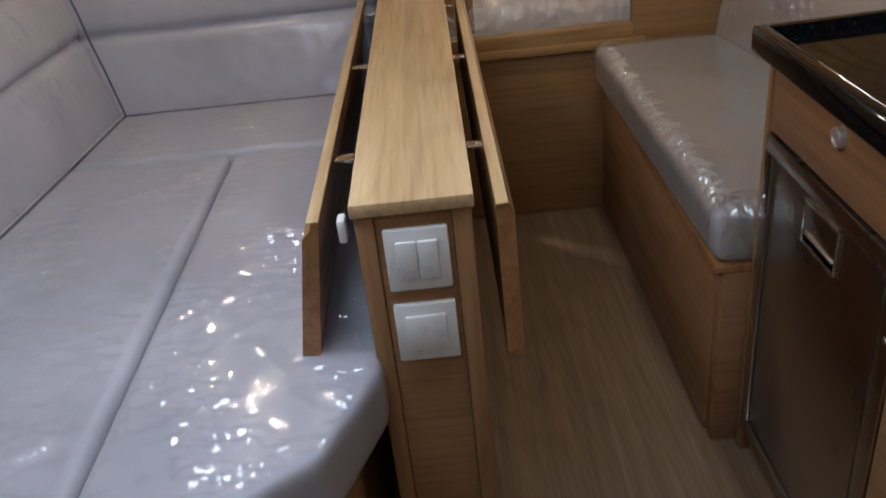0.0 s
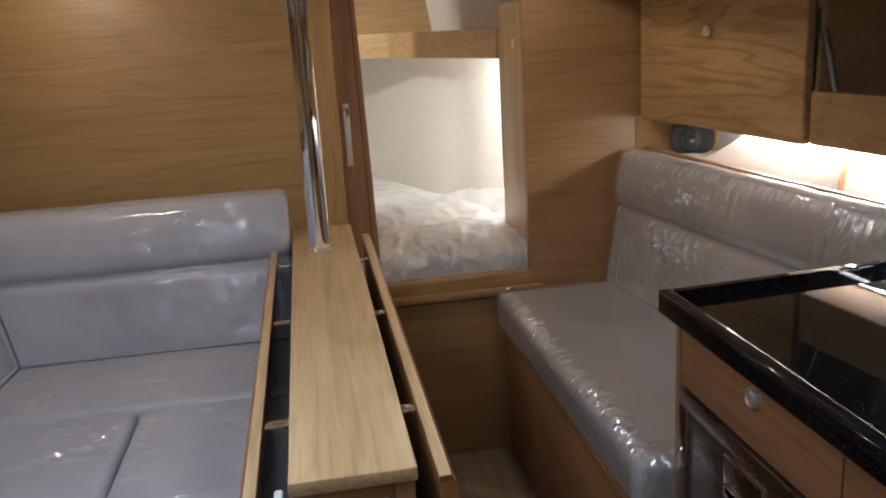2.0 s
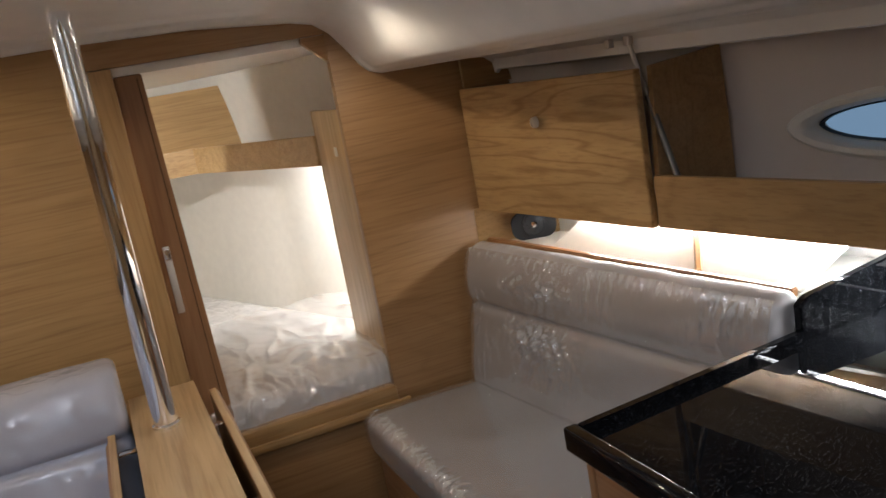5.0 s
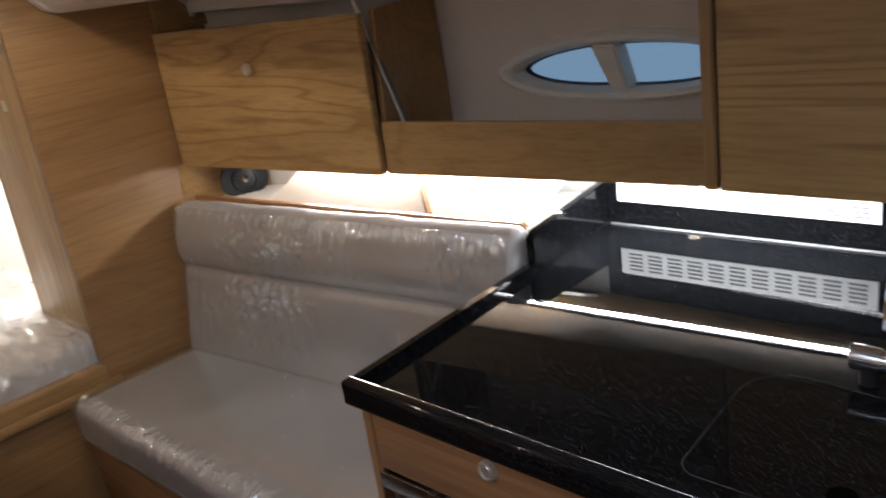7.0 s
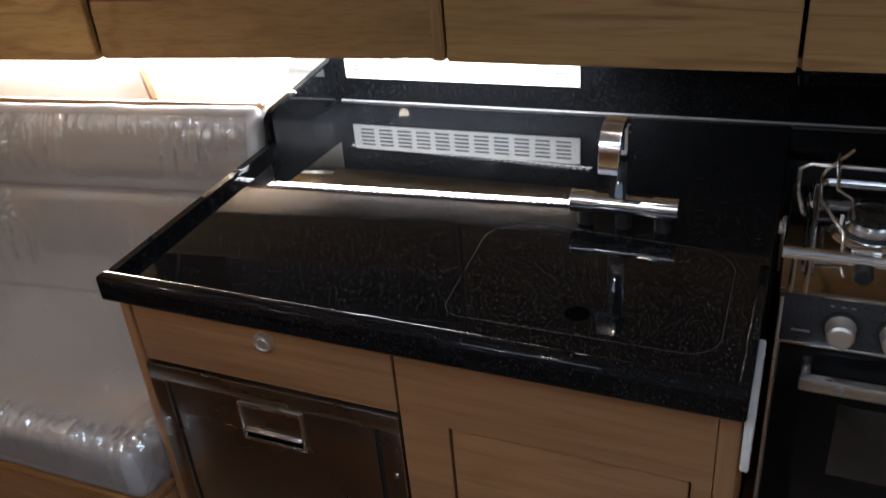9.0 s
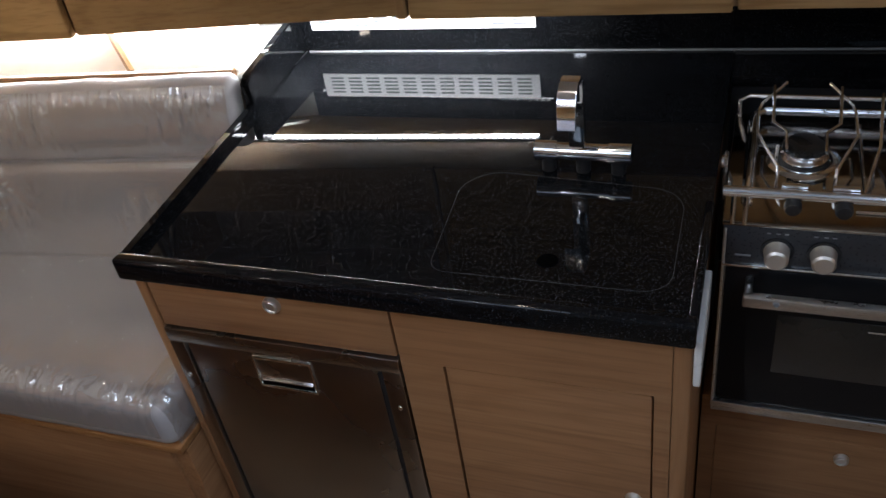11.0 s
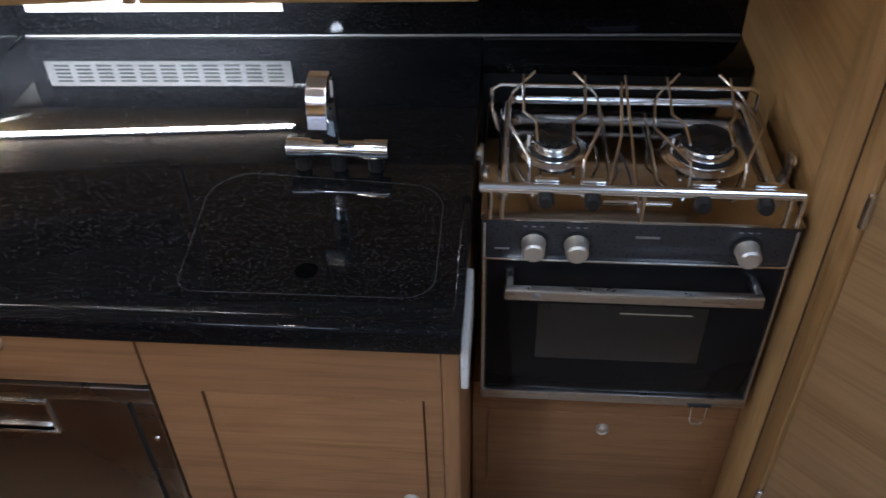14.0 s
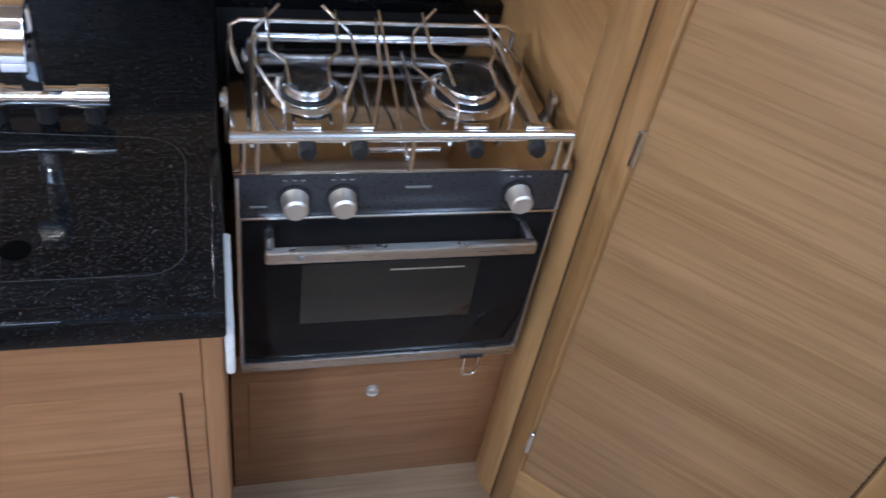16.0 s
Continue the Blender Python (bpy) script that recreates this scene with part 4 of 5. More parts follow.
part("corner_stile", box(GX - 0.001, GX + 0.02, 0.873, 0.8995, 0.0, 0.853, 0.004), OAK_SHADE_Z, gal)
cd = part("door", box(GX + 0.002, GX + 0.02, 0.9275, 1.2545, 0.144, 0.7108, 0.003), OAK_SHADE_Y, gal, "oak cabinet door")
knob(cd, GX + 0.002, 0.955, 0.46)
part("plinth", box(GX + 0.03, GX + 0.04, 1.335, 1.79, 0.0, 0.07, 0), OAK_SHADE_Y, gal)
part("side_vent", box(GX - 0.018, 0.93, GY0 - 0.012, GY0 - 0.001, 0.765, 0.852, 0.003), WHITE_PLASTIC, gal, "white plastic plate on the end panel")

fr = thing("fridge", "built-in fridge with a brushed stainless steel front", "fridge", (0.8, 1.56, 0.07))
F0, F1, FZ = 1.335, 1.795, 0.715
for a in ((F0, F1, FZ - 0.03, FZ), (F0, F1, 0.075, 0.105), (F0, F0 + 0.034, 0.106, FZ - 0.031), (F1 - 0.03, F1, 0.106, FZ - 0.031)):
    part("frame", box(GX - 0.004, GX + 0.02, *a, 0.001), STEEL_Y, fr, "stainless steel mounting frame")
fd = part("door", box(GX + 0.001, GX + 0.03, F0 + 0.046, F1 - 0.034, 0.11, FZ - 0.034, 0.002), STEEL_Y, fr, "brushed stainless steel door")
part("hinge_gap", box(GX + 0.004, GX + 0.03, F0 + 0.035, F0 + 0.0455, 0.108, FZ - 0.032, 0), BLACK, fr, "black strip in the hinge gap")
lt = part("latch", box(GX - 0.002, GX + 0.002, 1.507, 1.625, 0.600, 0.674, 0.001), STEEL_Y, fd, "recessed stainless latch")
for a in ((1.507, 1.625, 0.670, 0.675), (1.507, 1.625, 0.599, 0.603), (1.507, 1.511, 0.603, 0.670), (1.621, 1.625, 0.603, 0.670)):
    part("latch_rim", box(GX - 0.0045, GX - 0.0015, *a, 0.001), CHROME, lt)
part("latch_slot", box(GX - 0.0028, GX - 0.0015, 1.514, 1.618, 0.605, 0.618, 0), HOLE_SHADE, lt, "flat black strip painted as the finger slot's shade")
part("latch_lip", box(GX - 0.006, GX - 0.0015, 1.514, 1.618, 0.618, 0.6205, 0.0005), CHROME, lt)
for yy in (F0 + 0.015, F1 - 0.015):
    part("screw", lathe([(0, 0.003), (0.004, 0.002), (0.005, 0.0)], (GX - 0.004, yy, 0.60), "-x", 12), CHROME, fr)

# ---- worktop ----
wt = thing("worktop", "polished black granite galley worktop with a raised fiddle", "worktop", (1.2, 1.3, 0.86))
W0, W1, WX = 0.868, 1.806, 0.75
slab = prism([(WX + 0.004, W0 + 0.004, 0.858), (1.64, W0 + 0.004, 0.858), (1.61, 1.85, 0.858), (1.30, 1.84, 0.858), (WX + 0.004, W1 - 0.004, 0.858)], (0, 0, 0.022))
part("slab", slab, GRANITE, wt)
part("rear_strip", box(1.505, 1.64, 0.347, W0 + 0.003, 0.858, 0.88, 0.002), GRANITE, wt, "granite strip behind the cooker")
part("fiddle", box(WX, WX + 0.026, W0, W1, 0.856, 0.8985, 0.005, 3), GRANITE, wt, "raised granite front edge")
part("fiddle", prism([(WX + 0.022, W1 - 0.024, 0.857), (WX + 0.022, W1, 0.857), (1.30, 1.846, 0.857), (1.30, 1.822, 0.857)], (0, 0, 0.0405), 0.005), GRANITE, wt, "raised granite end edge")
part("fiddle", box(WX + 0.024, 1.06, W0, W0 + 0.014, 0.857, 0.888, 0.004, 3), GRANITE, wt, "low granite edge beside the cooker")
bs = lambda y: 1.588 + (1.86 - y) * 0.038
part("backsplash", prism([(bs(1.86), 1.86, 0.881), (bs(0.345), 0.345, 0.881), (bs(0.345), 0.345, LB - 0.001), (bs(1.86), 1.86, LB - 0.001)], (0.014, 0, 0), 0.001), GRANITE, wt, "black granite backsplash")
part("side_splash", prism([(1.285, 1.826, 0.881), (bs(1.86), 1.848, 0.881), (bs(1.86), 1.848, 0.979), (1.305, 1.826, 0.961), (1.285, 1.826, 0.947)], (0, 0.02, 0), 0.003), GRANITE, wt, "black granite side upstand")
part("cove", sweep([(bs(1.84) - 0.003, 1.84, 0.8815), (bs(0.35) - 0.003, 0.35, 0.8815)], 0.003, 6), SEALANT, wt, "pale joint bead along the backsplash")
# flush sink lid: a fine joint round it, and a finger hole
out = []
for cx2, cy2, a0, rr in ((1.035, 0.973, -90, 0.06), (1.045, 1.222, 0, 0.068), (0.86, 1.245, 90, 0.03), (0.875, 0.955, 180, 0.044)):
    for k in range(9):
        a = radians(a0 + k * 90 / 8)
        out.append((cx2 + rr * math.cos(a), cy2 + rr * math.sin(a), 0.8803))
part("lid_joint", sweep(out + [out[0]], 0.0004, 6, cap=False), JOINT, wt, "fine joint round the flush sink lid")
part("finger_hole", lathe([(0.0, 0.0), (0.017, 0.0)], (0.880, 1.096, 0.8806), "z", 24), HOLE_SHADE, wt, "flat black disc painted as the shade of the lid's finger hole")

gr = thing("vent_grille", "white slotted vent grille on the backsplash", "vent", (1.61, 1.58, 0.97), kind="")
gx = lambda y: bs(y) - 0.004
part("plate", prism([(gx(1.82), 1.82, 0.936), (gx(1.283), 1.283, 0.936), (gx(1.283), 1.283, 0.996), (gx(1.82), 1.82, 0.996)], (0.0035, 0, 0), 0.0005), WHITE_METAL, gr)
for i in range(11):
    ya = 1.80 - i * 0.0465
    for j in range(5):
        z = 0.9445 + j * 0.0092
        part("slot", prism([(gx(ya) - 0.0008, ya, z), (gx(ya - 0.033) - 0.0008, ya - 0.033, z), (gx(ya - 0.033) - 0.0008, ya - 0.033, z + 0.0043), (gx(ya) - 0.0008, ya, z + 0.0043)], (0.002, 0, 0)), SLOT, gr)

# ---- tap ----
tap = thing("mixer_tap", "chrome bridge mixer tap with a folded flat spout", "tap", (1.13, 1.1, 0.88))
MX, MZ = 1.135, 0.918
part("bridge", sweep([(MX, 1.012, MZ), (MX, 1.168, MZ)], 0.0155, 20), CHROME, tap)
for ya, yb in ((1.008, 1.046), (1.134, 1.172)):
    part("lever_cap", sweep([(MX, ya, MZ), (MX, yb, MZ)], 0.0182, 24), CHROME, tap, "chrome turning cap")
for yy in (1.030, 1.090, 1.150):
    part("foot", sweep([(MX, yy, 0.881), (MX, yy, MZ)], 0.0125, 14), BLACK, tap, "dark mounting foot")
part("stem", box(MX - 0.008, MX + 0.008, 1.085, 1.113, MZ, 1.048, 0.003), CHROME, tap)
sp = [(MX, 1.038), (MX - 0.006, 1.061), (MX - 0.022, 1.070), (MX - 0.045, 1.068), (MX - 0.062, 1.058), (MX - 0.072, 1.036), (MX - 0.078, 1.003)]
inner = [(x + 0.006, z - 0.007) for x, z in sp[::-1]]
part("spout", prism([(x, 1.084, z) for x, z in sp] + [(x, 1.084, z) for x, z in inner[:-1]] + [(MX + 0.006, 1.084, 1.031)], (0, 0.03, 0), 0.001), CHROME, tap, "flat curved chrome spout")

# ---- cooker ----
COOK = thing("gimballed_cooker", "two-burner stainless gas cooker with a black oven door", "cooker", (1.19, 0.606, 0.86), kind="")
CY0, CY1, CXF, CXB = 0.368, 0.852, 1.03, 1.372
part("body", box(CXF + 0.006, CXB, CY0 + 0.006, CY1 - 0.006, 0.447, 0.862, 0.003), STEEL, COOK)
hob = part("hob_plate", box(CXF - 0.004, CXB, CY0 - 0.002, CY1 + 0.002, 0.8655, 0.873, 0.003), HOB_STEEL, COOK, "polished stainless hob")
part("hob_rim", sweep([(CXF + 0.05, CY1 - 0.03, 0.876), (CXB - 0.03, CY1 - 0.03, 0.884), (CXB - 0.012, CY1 - 0.05, 0.886), (CXB - 0.012, CY0 + 0.05, 0.886), (CXB - 0.03, CY0 + 0.03, 0.884), (CXF + 0.05, CY0 + 0.03, 0.876)], 0.009, 10), CHROME, hob)
part("control_panel", box(CXF, CXF + 0.008, CY0, CY1, 0.790, 0.865, 0.001), PANEL_GREY, COOK, "dark grey control panel")
part("panel_edge", box(CXF - 0.003, CXF + 0.006, CY0 + 0.002, CY1 - 0.002, 0.785, 0.7895, 0.001), CHROME, COOK)
for y in (0.771, 0.704, 0.443):
    k = part("control_knob", lathe([(0.0, 0.030), (0.014, 0.030), (0.0175, 0.027), (0.019, 0.004), (0.021, 0.001), (0.021, 0.0)], (CXF - 0.001, y, 0.822), "-x", 28), NICKEL, COOK, "satin metal control knob")
    part("knob_ring", lathe([(0.024, 0.0), (0.024, 0.003), (0.018, 0.003)], (CXF - 0.001, y, 0.822), "-x", 28), BLACK, k, "black skirt")
    for dy in (-0.012, 0.0, 0.014):
        part("mark", box(CXF - 0.001, CXF + 0.001, y + dy - 0.003, y + dy + 0.003, 0.8525, 0.8545, 0), MARK, k, "pale printed mark")
part("brand_bar", box(CXF - 0.001, CXF + 0.001, 0.577, 0.614, 0.836, 0.840, 0), MARK, COOK, "pale printed bar")
part("small_bar", box(CXF - 0.001, CXF + 0.001, 0.808, 0.832, 0.806, 0.809, 0), MARK, COOK, "pale printed bar")
od = part("oven_door", box(CXF + 0.001, CXF + 0.022, CY0 + 0.008, CY1 - 0.008, 0.472, 0.781, 0.003), BLACK_GLASS, COOK, "black glass oven door")
part("oven_window", box(CXF - 0.0005, CXF + 0.004, 0.475, 0.757, 0.558, 0.69, 0.001), OVEN_WINDOW, od, "smoked oven window")
part("oven_shelf", box(CXF - 0.001, CXF, 0.50, 0.62, 0.672, 0.6745, 0), NICKEL, od, "bright oven shelf seen through the window")
hz, hx = 0.757, CXF - 0.045
hd = part("oven_handle", box(hx - 0.008, hx + 0.008, 0.412, 0.814, hz - 0.013, hz + 0.008, 0.003), STEEL, od, "stainless bar handle")
for y in (0.414, 0.800):
    part("handle_bracket", box(hx, CXF + 0.002, y, y + 0.012, hz - 0.008, hz + 0.008, 0.002), STEEL, hd)
part("handle_mark", lathe([(0, 0.002), (0.004, 0.0015), (0.005, 0.0)], (hx - 0.008, 0.764, hz - 0.001), "-x", 12), MARK, hd)
part("bottom_trim", box(CXF - 0.004, CXF + 0.02, CY0 + 0.004, CY1 - 0.002, 0.447, 0.469, 0.002), STEEL, COOK, "stainless bottom trim")
for y in (CY0 + 0.002, CY1 - 0.006):
    part("side_trim", box(CXF - 0.001, CXF + 0.02, y, y + 0.005, 0.455, 0.858, 0.001), STEEL, COOK)
part("lock_clip", sweep([(CXF - 0.006, 0.464, 0.45), (CXF - 0.008, 0.464, 0.415), (CXF - 0.008, 0.459, 0.403), (CXF - 0.008, 0.444, 0.403), (CXF - 0.008, 0.438, 0.415), (CXF - 0.006, 0.438, 0.45)], 0.0022, 8), CHROME, COOK, "wire locking clip")
part("clip_base", box(CXF - 0.007, CXF + 0.005, 0.430, 0.472, 0.448, 0.453, 0), BLACK, COOK)
RZ = 0.931
rail = part("rail", sweep([(CXF - 0.006, CY1 + 0.004, RZ), (CXF - 0.006, CY0 + 0.016, RZ)], 0.0085, 16), RAIL, COOK, "stainless front fiddle rail")
part("rail", sweep([(CXB - 0.01, CY1 - 0.005, 0.872), (CXB - 0.01, CY1 - 0.005, 0.904), (CXB - 0.01, CY1 - 0.02, 0.914), (CXB - 0.01, CY0 + 0.02, 0.914), (CXB - 0.01, CY0 + 0.005, 0.904), (CXB - 0.01, CY0 + 0.005, 0.872)], 0.0042, 8), WIRE, COOK, "wire back rail")
for y in (CY0 + 0.012, CY0 + 0.03, 0.612, CY1 - 0.03, CY1 - 0.012):
    part("rail_post", sweep([(CXF - 0.003, y, 0.87), (CXF - 0.003, y, RZ)], 0.004, 8), WIRE, COOK)
for y in (0.757, 0.688, 0.527, 0.437):
    part("rail_knob", lathe([(0.0, 0.016), (0.010, 0.015), (0.0125, 0.010), (0.0125, 0.0)], (CXF - 0.008, y, 0.914), "-x", 20), BLACK, COOK, "black fiddle clamp knob")
    part("clamp", box(CXF - 0.002, CXF + 0.006, y - 0.018, y + 0.018, RZ + 0.008, RZ + 0.013, 0.001), CHROME, COOK)


def burner(y, k):
    x = 1.215
    bn = part("burner", lathe([(0.0, 0.006), (0.040 * k, 0.006), (0.044 * k, 0.003), (0.044 * k, 0.0)], (x, y, 0.872), "z", 36), BLACK, COOK, "dark burner well")
    part("drip_ring", lathe([(0.046 * k, 0.001), (0.048 * k, 0.006), (0.053 * k, 0.0065), (0.060 * k, 0.004), (0.066 * k, 0.0)], (x, y, 0.872), "z", 40), RAIL, bn, "bright drip ring")
    part("burner_crown", lathe([(0.036 * k, 0.004), (0.038 * k, 0.009), (0.041 * k, 0.011), (0.041 * k, 0.014), (0.037 * k, 0.017), (0.038 * k, 0.026), (0.0, 0.026)], (x, y, 0.872), "z", 36), RAIL, bn, "bright fluted crown")
    part("burner_cap", lathe([(0.0, 0.037), (0.032 * k, 0.037), (0.039 * k, 0.033), (0.040 * k, 0.027), (0.0, 0.027)], (x, y, 0.872), "z", 36), BURNER_CAP, bn, "black burner cap")
    part("spark_pin", sweep([(x + 0.012, y + 0.046 * k, 0.873), (x + 0.012, y + 0.046 * k, 0.893)], 0.0025, 8), WHITE_PLASTIC, bn, "white spark pin")


burner(0.738, 0.92)
burner(0.487, 1.12)


def pan_support(y, k):
    """Two outer and two inner bent wires that carry a pan over a burner."""
    x, zt = 1.215, 0.916
    for s in (-1, 1):
        part("pan_support", sweep([(x + 0.135, y + s * 0.034, zt + 0.032), (x + 0.105, y + s * 0.072, zt + 0.006), (x + 0.09, y + s * 0.077, zt), (x + 0.01, y + s * 0.080 * k, zt), (x - 0.092, y + s * 0.043, zt), (x - 0.102, y + s * 0.042, zt - 0.008), (x - 0.106, y + s * 0.042, 0.876)], 0.0028, 8), WIRE, COOK, "bent wire pan support")
        part("pan_support", sweep([(x + 0.135, y + s * 0.054, zt + 0.024), (x + 0.05, y + s * 0.052, zt), (x + 0.018, y + s * 0.032 * k, zt), (x - 0.035, y + s * 0.031 * k, zt - 0.004)], 0.0028, 8), WIRE, COOK, "bent wire pan support")
        part("pan_wire", sweep([(x - 0.106, y + s * 0.042, 0.876), (x - 0.112, y + s * 0.075, 0.876), (x - 0.09, y + s * 0.088, 0.876), (x + 0.11, y + s * 0.088, 0.882)], 0.0024, 8), WIRE, COOK)


pan_support(0.738, 0.95)
pan_support(0.487, 1.1)
part("crossbar", sweep([(1.07, 0.665, 0.876), (1.07, 0.56, 0.876)], 0.0026, 8), WIRE, COOK)
part("centre_wire", sweep([(1.05, 0.612, 0.876), (1.20, 0.612, 0.905), (1.345, 0.615, 0.945)], 0.0026, 8), WIRE, COOK)
part("centre_wire", sweep([(1.10, 0.655, 0.876), (1.2, 0.63, 0.915), (1.33, 0.622, 0.94)], 0.0026, 8), WIRE, COOK)
part("hob_badge", box(1.105, 1.118, 0.588, 0.636, 0.872, 0.8745, 0.001), NICKEL, COOK)
for y, s in ((CY1 + 0.004, 1), (CY0 - 0.004, -1)):
    gb = part("gimbal_bracket", box(1.16, 1.185, min(y, y + s * 0.006), max(y, y + s * 0.006), 0.82, 0.905, 0.003), STEEL, COOK, "stainless gimbal bracket")
    part("gimbal_pin", lathe([(0.012, 0.0), (0.012, 0.010), (0.0, 0.012)], (1.172, y, 0.89), "y" if s > 0 else "-y", 18), CHROME, gb)

# ---- cooker recess ----
NX = 1.085
rc = thing("cooker_recess", "oak recess with a drawer below the cooker", "cabinet", (1.2, 0.6, 0))
part("drawer_surround", box(NX + 0.003, NX + 0.02, 0.347, 0.868, 0.0, 0.405, 0.001), OAK_SHADE_Y, rc)
dr = part("drawer_front", box(NX, NX + 0.02, 0.382, 0.838, 0.105, 0.34, 0.003), OAK_SHADE_Y, rc)
knob(dr, NX, 0.608, 0.297)
part("shelf", box(NX + 0.003, 1.507, 0.347, 0.868, 0.405, 0.418, 0.001), OAK_SHADE_Y, rc)
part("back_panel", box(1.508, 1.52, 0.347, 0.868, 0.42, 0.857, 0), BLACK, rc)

# ---- aft bulkhead and door ----
AY = 0.335
aw = thing("wall_aft_starboard", "oak veneered partition with a door beside the cooker", "bulkhead", kind="structure")
part("side_wall", box(1.06, 1.9, AY - 0.03, AY + 0.010, 0, 2.1, 0), OAK_X, aw)
part("stile", box(0.933, 0.998, AY - 0.03, AY + 0.004, 0.0, 2.1, 0.003), OAK_Z, aw)
cv = []
for k in range(9):
    a = math.pi * k / 8
    cv.append((1.053 - 0.054 * math.cos(a), AY - 0.005 + 0.026 * math.sin(a), 0.0))
# A dark strip paints the shade of the groove.
part("groove", box(0.9975, 1.001, AY - 0.01, AY + 0.0045, 0.0, 2.1, 0), SHADOW_GAP, aw, "dark strip painted as the groove's shade beside the post")
part("rounded_post", prism(cv, (0, 0, 2.1)), OAK_Z, aw, "rounded oak corner post")
DW = 0.466  # far edge of the leaf, before the slant
door = thing("door_aft", "closed oak veneered door with chrome hinges in a slanting partition", "door", (0.931, AY, 0.0), kind="structure")
part("frame_stile", box(DW - 0.25, DW - 0.004, AY - 0.03, AY + 0.004, 0.0, 2.1, 0.003), OAK_Z, door)
part("frame_rail", box(DW - 0.003, 0.932, AY - 0.03, AY + 0.004, 0.0, 0.208, 0.003), OAK_X, door)
# Dark strips behind the gaps give their shade as colour.
part("gap_backing", box(0.922, 0.936, AY - 0.024, AY - 0.006, 0.2, 2.05, 0), SHADOW_GAP, door, "dark strip painted as the gap's shade beside the leaf")
part("gap_backing", box(DW - 0.008, DW + 0.004, AY - 0.024, AY - 0.006, 0.2, 2.05, 0), SHADOW_GAP, door, "dark strip painted as the gap's shade beside the leaf")
part("gap_backing", box(DW + 0.002, 0.93, AY - 0.024, AY - 0.006, 0.204, 0.216, 0), SHADOW_GAP, door, "dark strip painted as the gap's shade under the leaf")
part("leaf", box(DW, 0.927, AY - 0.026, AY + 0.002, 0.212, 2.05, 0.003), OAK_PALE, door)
for z in (0.31, 0.978, 1.7):
    hg = part("hinge", sweep([(0.931, AY + 0.006, z - 0.026), (0.931, AY + 0.006, z + 0.026)], 0.006, 12), CHROME, door, "chrome barrel hinge")
    part("hinge_tip", lathe([(0.0, 0.006), (0.005, 0.003), (0.006, 0.0)], (0.931, AY + 0.006, z + 0.026), "z", 12), CHROME, hg)
door.rotation_euler = (0, 0, radians(45))
single("wall_passage", box(0.40, 0.43, -0.8, -0.16, 0, 2.1, 0), OAK_Y, "plain oak passage side", "bulkhead", kind="structure")

# ---- fore cabin ----
fore = thing("door_fore", "open oak door folded into the fore cabin", "door", (0.31, 3.0, 0.6), kind="structure")
# The leaf edge takes its shade from the darker oak copy.
part("leaf", prism([(0.274, BULK_Y + 0.034, 1.60), (0.343, BULK_Y + 0.034, 1.60), (0.364, BULK_Y + 0.034, 0.605), (0.274, BULK_Y + 0.034, 0.605)], (0, 0.5, 0), 0.003), OAK_SHADE_Z, fore)
# Dark line painted for the shade in the edge groove.
part("edge_groove", prism([(0.3285, BULK_Y + 0.033, 1.59), (0.331, BULK_Y + 0.033, 1.59), (0.346, BULK_Y + 0.033, 0.61), (0.3435, BULK_Y + 0.033, 0.61)], (0, 0.003, 0)), SHADOW_GAP, fore)
lkp = part("lock_plate", box(0.287, 0.305, BULK_Y + 0.030, BULK_Y + 0.036, 0.972, 1.155, 0.002), NICKEL, fore, "nickel lock face plate")
part("bolt", box(0.289, 0.303, BULK_Y + 0.018, BULK_Y + 0.031, 1.12, 1.15, 0.002), CHROME, lkp, "chrome latch bolt")
cs = [(-0.7, 2.99), (1.12, 2.99), (0.42, 4.75), (-0.08, 4.75)]
bm = cushion([(*p, 0.52) for p in cs] + [(*p, 0.665) for p in cs], 0.03, (70, 60, 6), 0.01, 0.003, 11.0)
mattress = thing("berth_mattress", "pale fore cabin mattress under crumpled clear plastic", "mattress", (0.2, 3.5, 0.52))
part("mattress_body", bm, CLOTH_WHITE, mattress)


def berth_film(i, j):
    """Crumpled film on the mattress: broad slanting folds, tight gathers at the after edge."""
    inn, up, out, top = over_edge(0.95 * j ** 1.3, 0.05, 0.03)
    p = Vector((0.02 + 0.93 * i, 2.988 + inn, 0.667 + up + 0.012 * ease(inn / 0.3)))
    slant = Vector((p.x * 5.5 + p.y * 3.5, p.y * 3.0 - p.x * 1.6, 3.0))
    broad = crest(slant, 1.4, 1.6)
    mid = crest(Vector((p.x * 11, p.y * 6, 7.0)), 1.2, 2.5)
    tight = crest(Vector((p.x * 26, inn * 14 + up * 14, 1.0)), 1.0, 1.6)
    near = math.exp(-inn / 0.10)
    return p, Vector((0, -out, top)) * (0.003 + 0.032 * ease(inn / 0.1) * broad * (0.4 + 0.6 * near) + 0.013 * mid * top + 0.017 * near * tight)


part("film", film_over(berth_film, 190, 150), FILM_MILKY, mattress, "crumpled clear plastic film")
single("fore_berth", box(-0.75, 1.1, 2.99, 4.2, 0.0, 0.518, 0), OAK_X, "oak berth base under the mattress", "berth")
ward = thing("wardrobe", "oak wardrobe side beside the fore cabin berth, toned as brightly lit", "wardrobe", (0.85, 3.1, 0.6))
part("side_panel", box(0.842, 0.862, BULK_Y + 0.034, 3.336, 0.60, 1.415, 0.002), OAK_LIT_Z, ward)
part("front_lipping", box(0.841, 0.863, 3.3365, 3.346, 0.60, 1.416, 0.003), OAK_LIT_Z, ward)
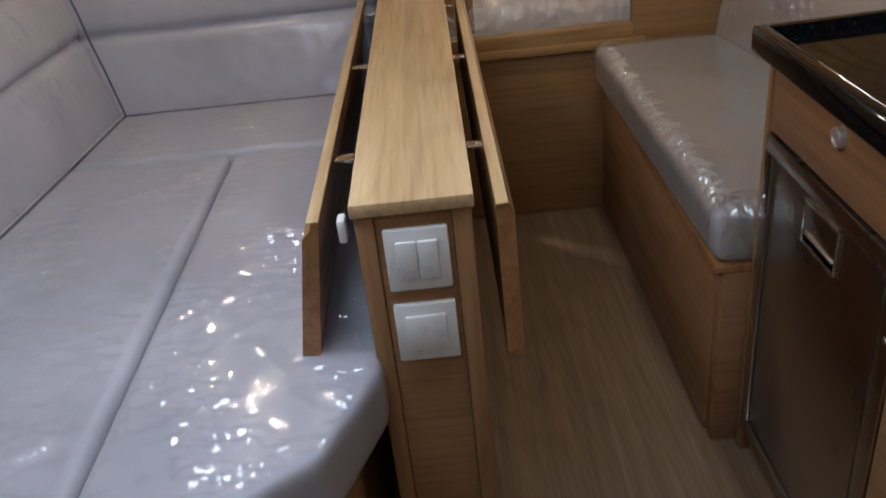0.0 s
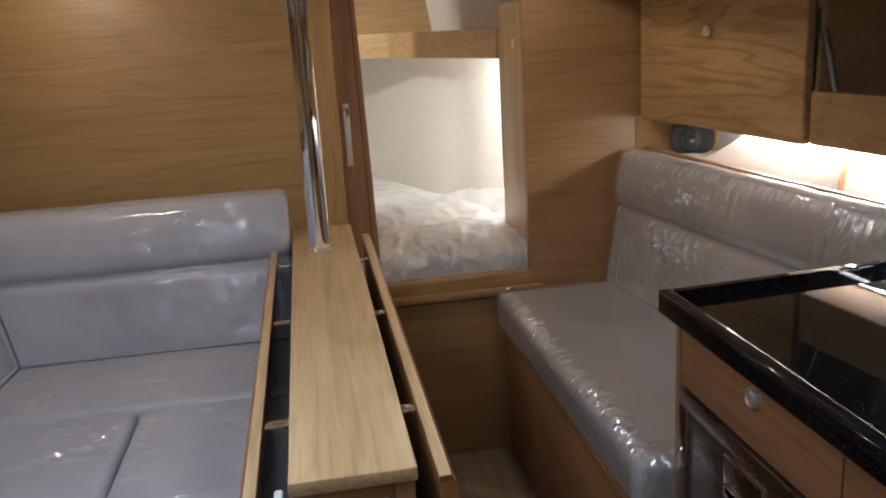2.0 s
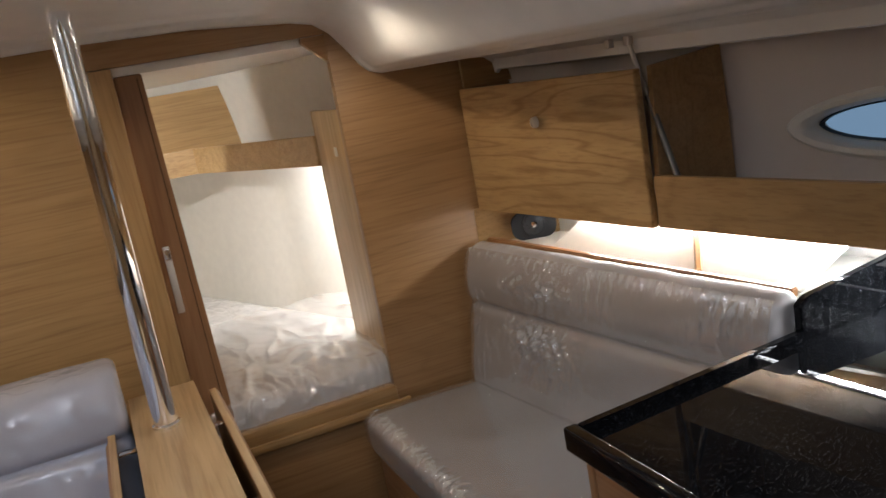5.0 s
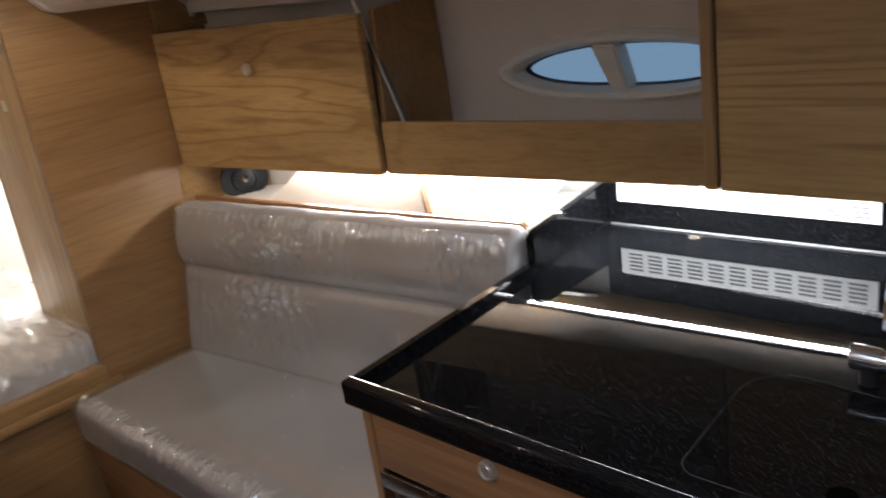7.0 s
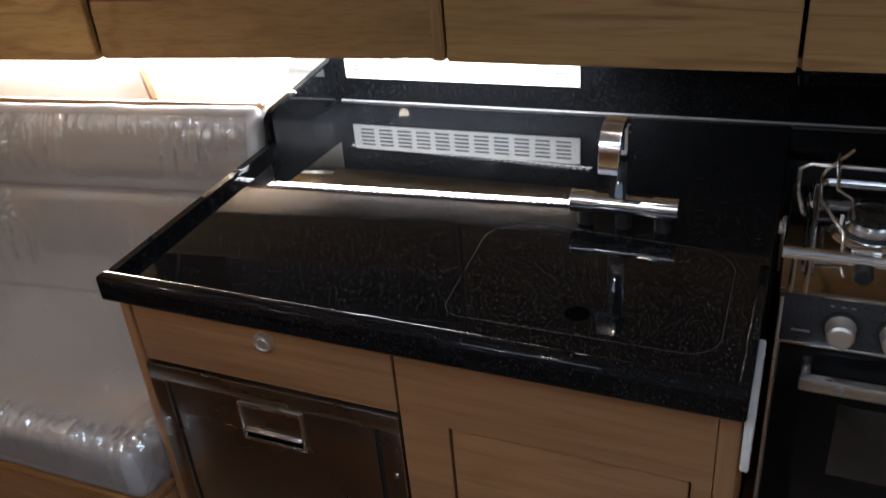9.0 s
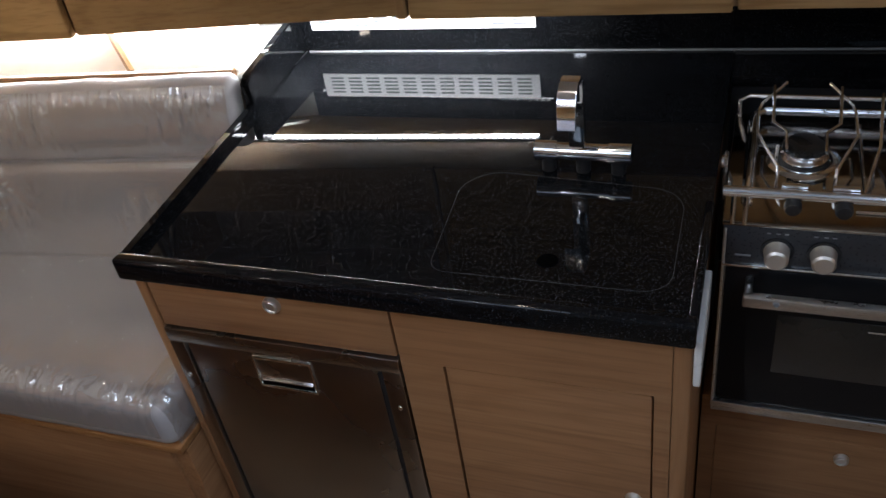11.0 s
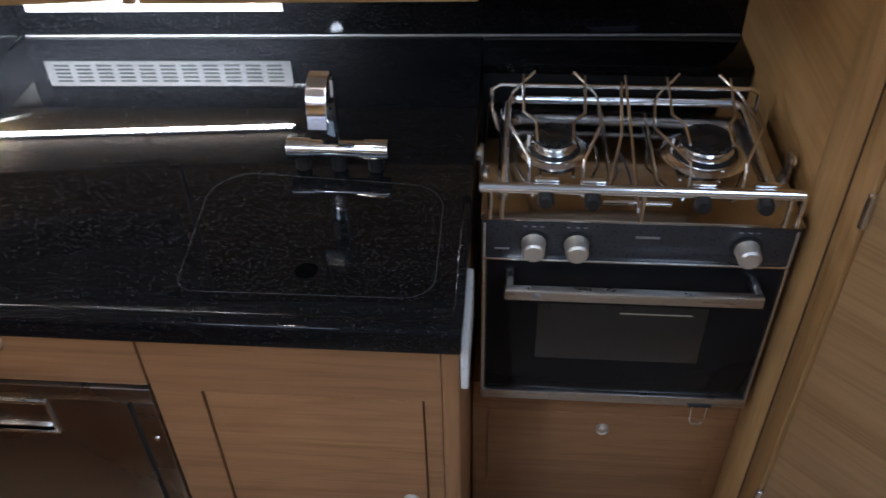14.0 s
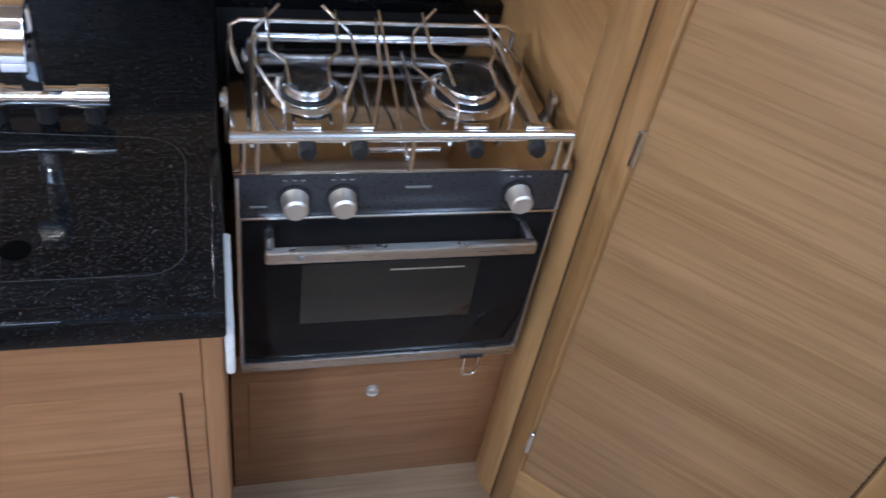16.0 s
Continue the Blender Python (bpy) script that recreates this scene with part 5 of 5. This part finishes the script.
part("back_panel", box(0.8625, 1.02, 3.33, 3.346, 0.60, 1.40, 0.002), OAK_LIT_Z, ward)
part("catch", box(0.8385, 0.8418, 3.122, 3.146, 1.278, 1.306, 0.001), NICKEL, ward, "small nickel catch")
fs = thing("fore_shelf", "oak fronted shelf along the fore cabin hull", "shelf", (0.7, 3.8, 1.2))
part("fascia", board((0.852, 3.35), (0.56, 4.087), 1.24, 1.338, -0.018, 0.003), OAK_LIT_X, fs)
part("board", prism([(0.87, 3.35, 1.237), (0.57, 4.10, 1.237), (0.78, 4.2, 1.237), (1.25, 3.3, 1.237)], (0, 0, 0.014)), OAK_Y, fs)
part("end_board", box(-0.15, 0.786, 4.26, 4.28, 1.24, 1.56, 0.002), OAK_LIT_X, fs)
part("port_fascia", board((0.552, 4.09), (-0.20, 4.255), 1.24, 1.338, 0.018, 0.003), OAK_LIT_X, fs)
lamp("fore_shelf_light", "AREA", look((0.98, 3.52, 1.225), (1.22, 3.72, 0.9)), 17, (1.0, 0.96, 0.88), size=0.25, size_y=0.05)

# ---- port lockers ----
pl = thing("overhead_locker", "oak overhead locker on the port side", "locker", (-0.9, 2.2, 1.0))
mir = lambda y: (2 * CX - lerp(LOCKER, y), y)
part("door", board(mir(2.945), mir(2.2), 1.012, 1.42, 0.02), OAK_Y, pl, "oak flap door")
part("door", board(mir(2.19), mir(1.2), 1.012, 1.42, 0.02), OAK_Y, pl, "oak flap door")
part("bottom", prism([(*mir(2.945), 1.012), (*mir(1.2), 1.012), (-1.29, 1.2, 1.012), (-1.02, 2.945, 1.012)], (0, 0, 0.014)), OAK_Y, pl)

# ---- ceiling lamps, seen and added ----


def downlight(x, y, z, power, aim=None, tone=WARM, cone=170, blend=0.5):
    dl = thing("downlight", "small lit round ceiling lamp, some of them added unseen", "lamp", (x, y, z), "ceiling lamps")
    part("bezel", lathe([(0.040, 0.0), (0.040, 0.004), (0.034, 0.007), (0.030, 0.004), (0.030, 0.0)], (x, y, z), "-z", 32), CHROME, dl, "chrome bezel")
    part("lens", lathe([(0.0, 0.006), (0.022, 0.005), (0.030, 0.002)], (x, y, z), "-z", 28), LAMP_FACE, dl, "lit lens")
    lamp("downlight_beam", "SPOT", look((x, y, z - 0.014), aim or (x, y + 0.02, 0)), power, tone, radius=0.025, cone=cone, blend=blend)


downlight(0.70, 2.56, 1.695, 10, cone=158, blend=0.5)
downlight(-0.385, 2.52, 1.690, 10.5, cone=174, blend=0.15)
# Unseen lamp added to brighten the fore cabin; no fitting is known here.
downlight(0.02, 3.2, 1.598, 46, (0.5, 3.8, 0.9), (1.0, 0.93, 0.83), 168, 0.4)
# Unseen lamp added to light the aft door and the galley.
downlight(0.75, 1.20, 1.775, 6)
# Unseen lamp added to brighten the port seats and the starboard lining.
downlight(-0.30, 1.45, 1.790, 15, tone=(0.93, 0.95, 1.0))
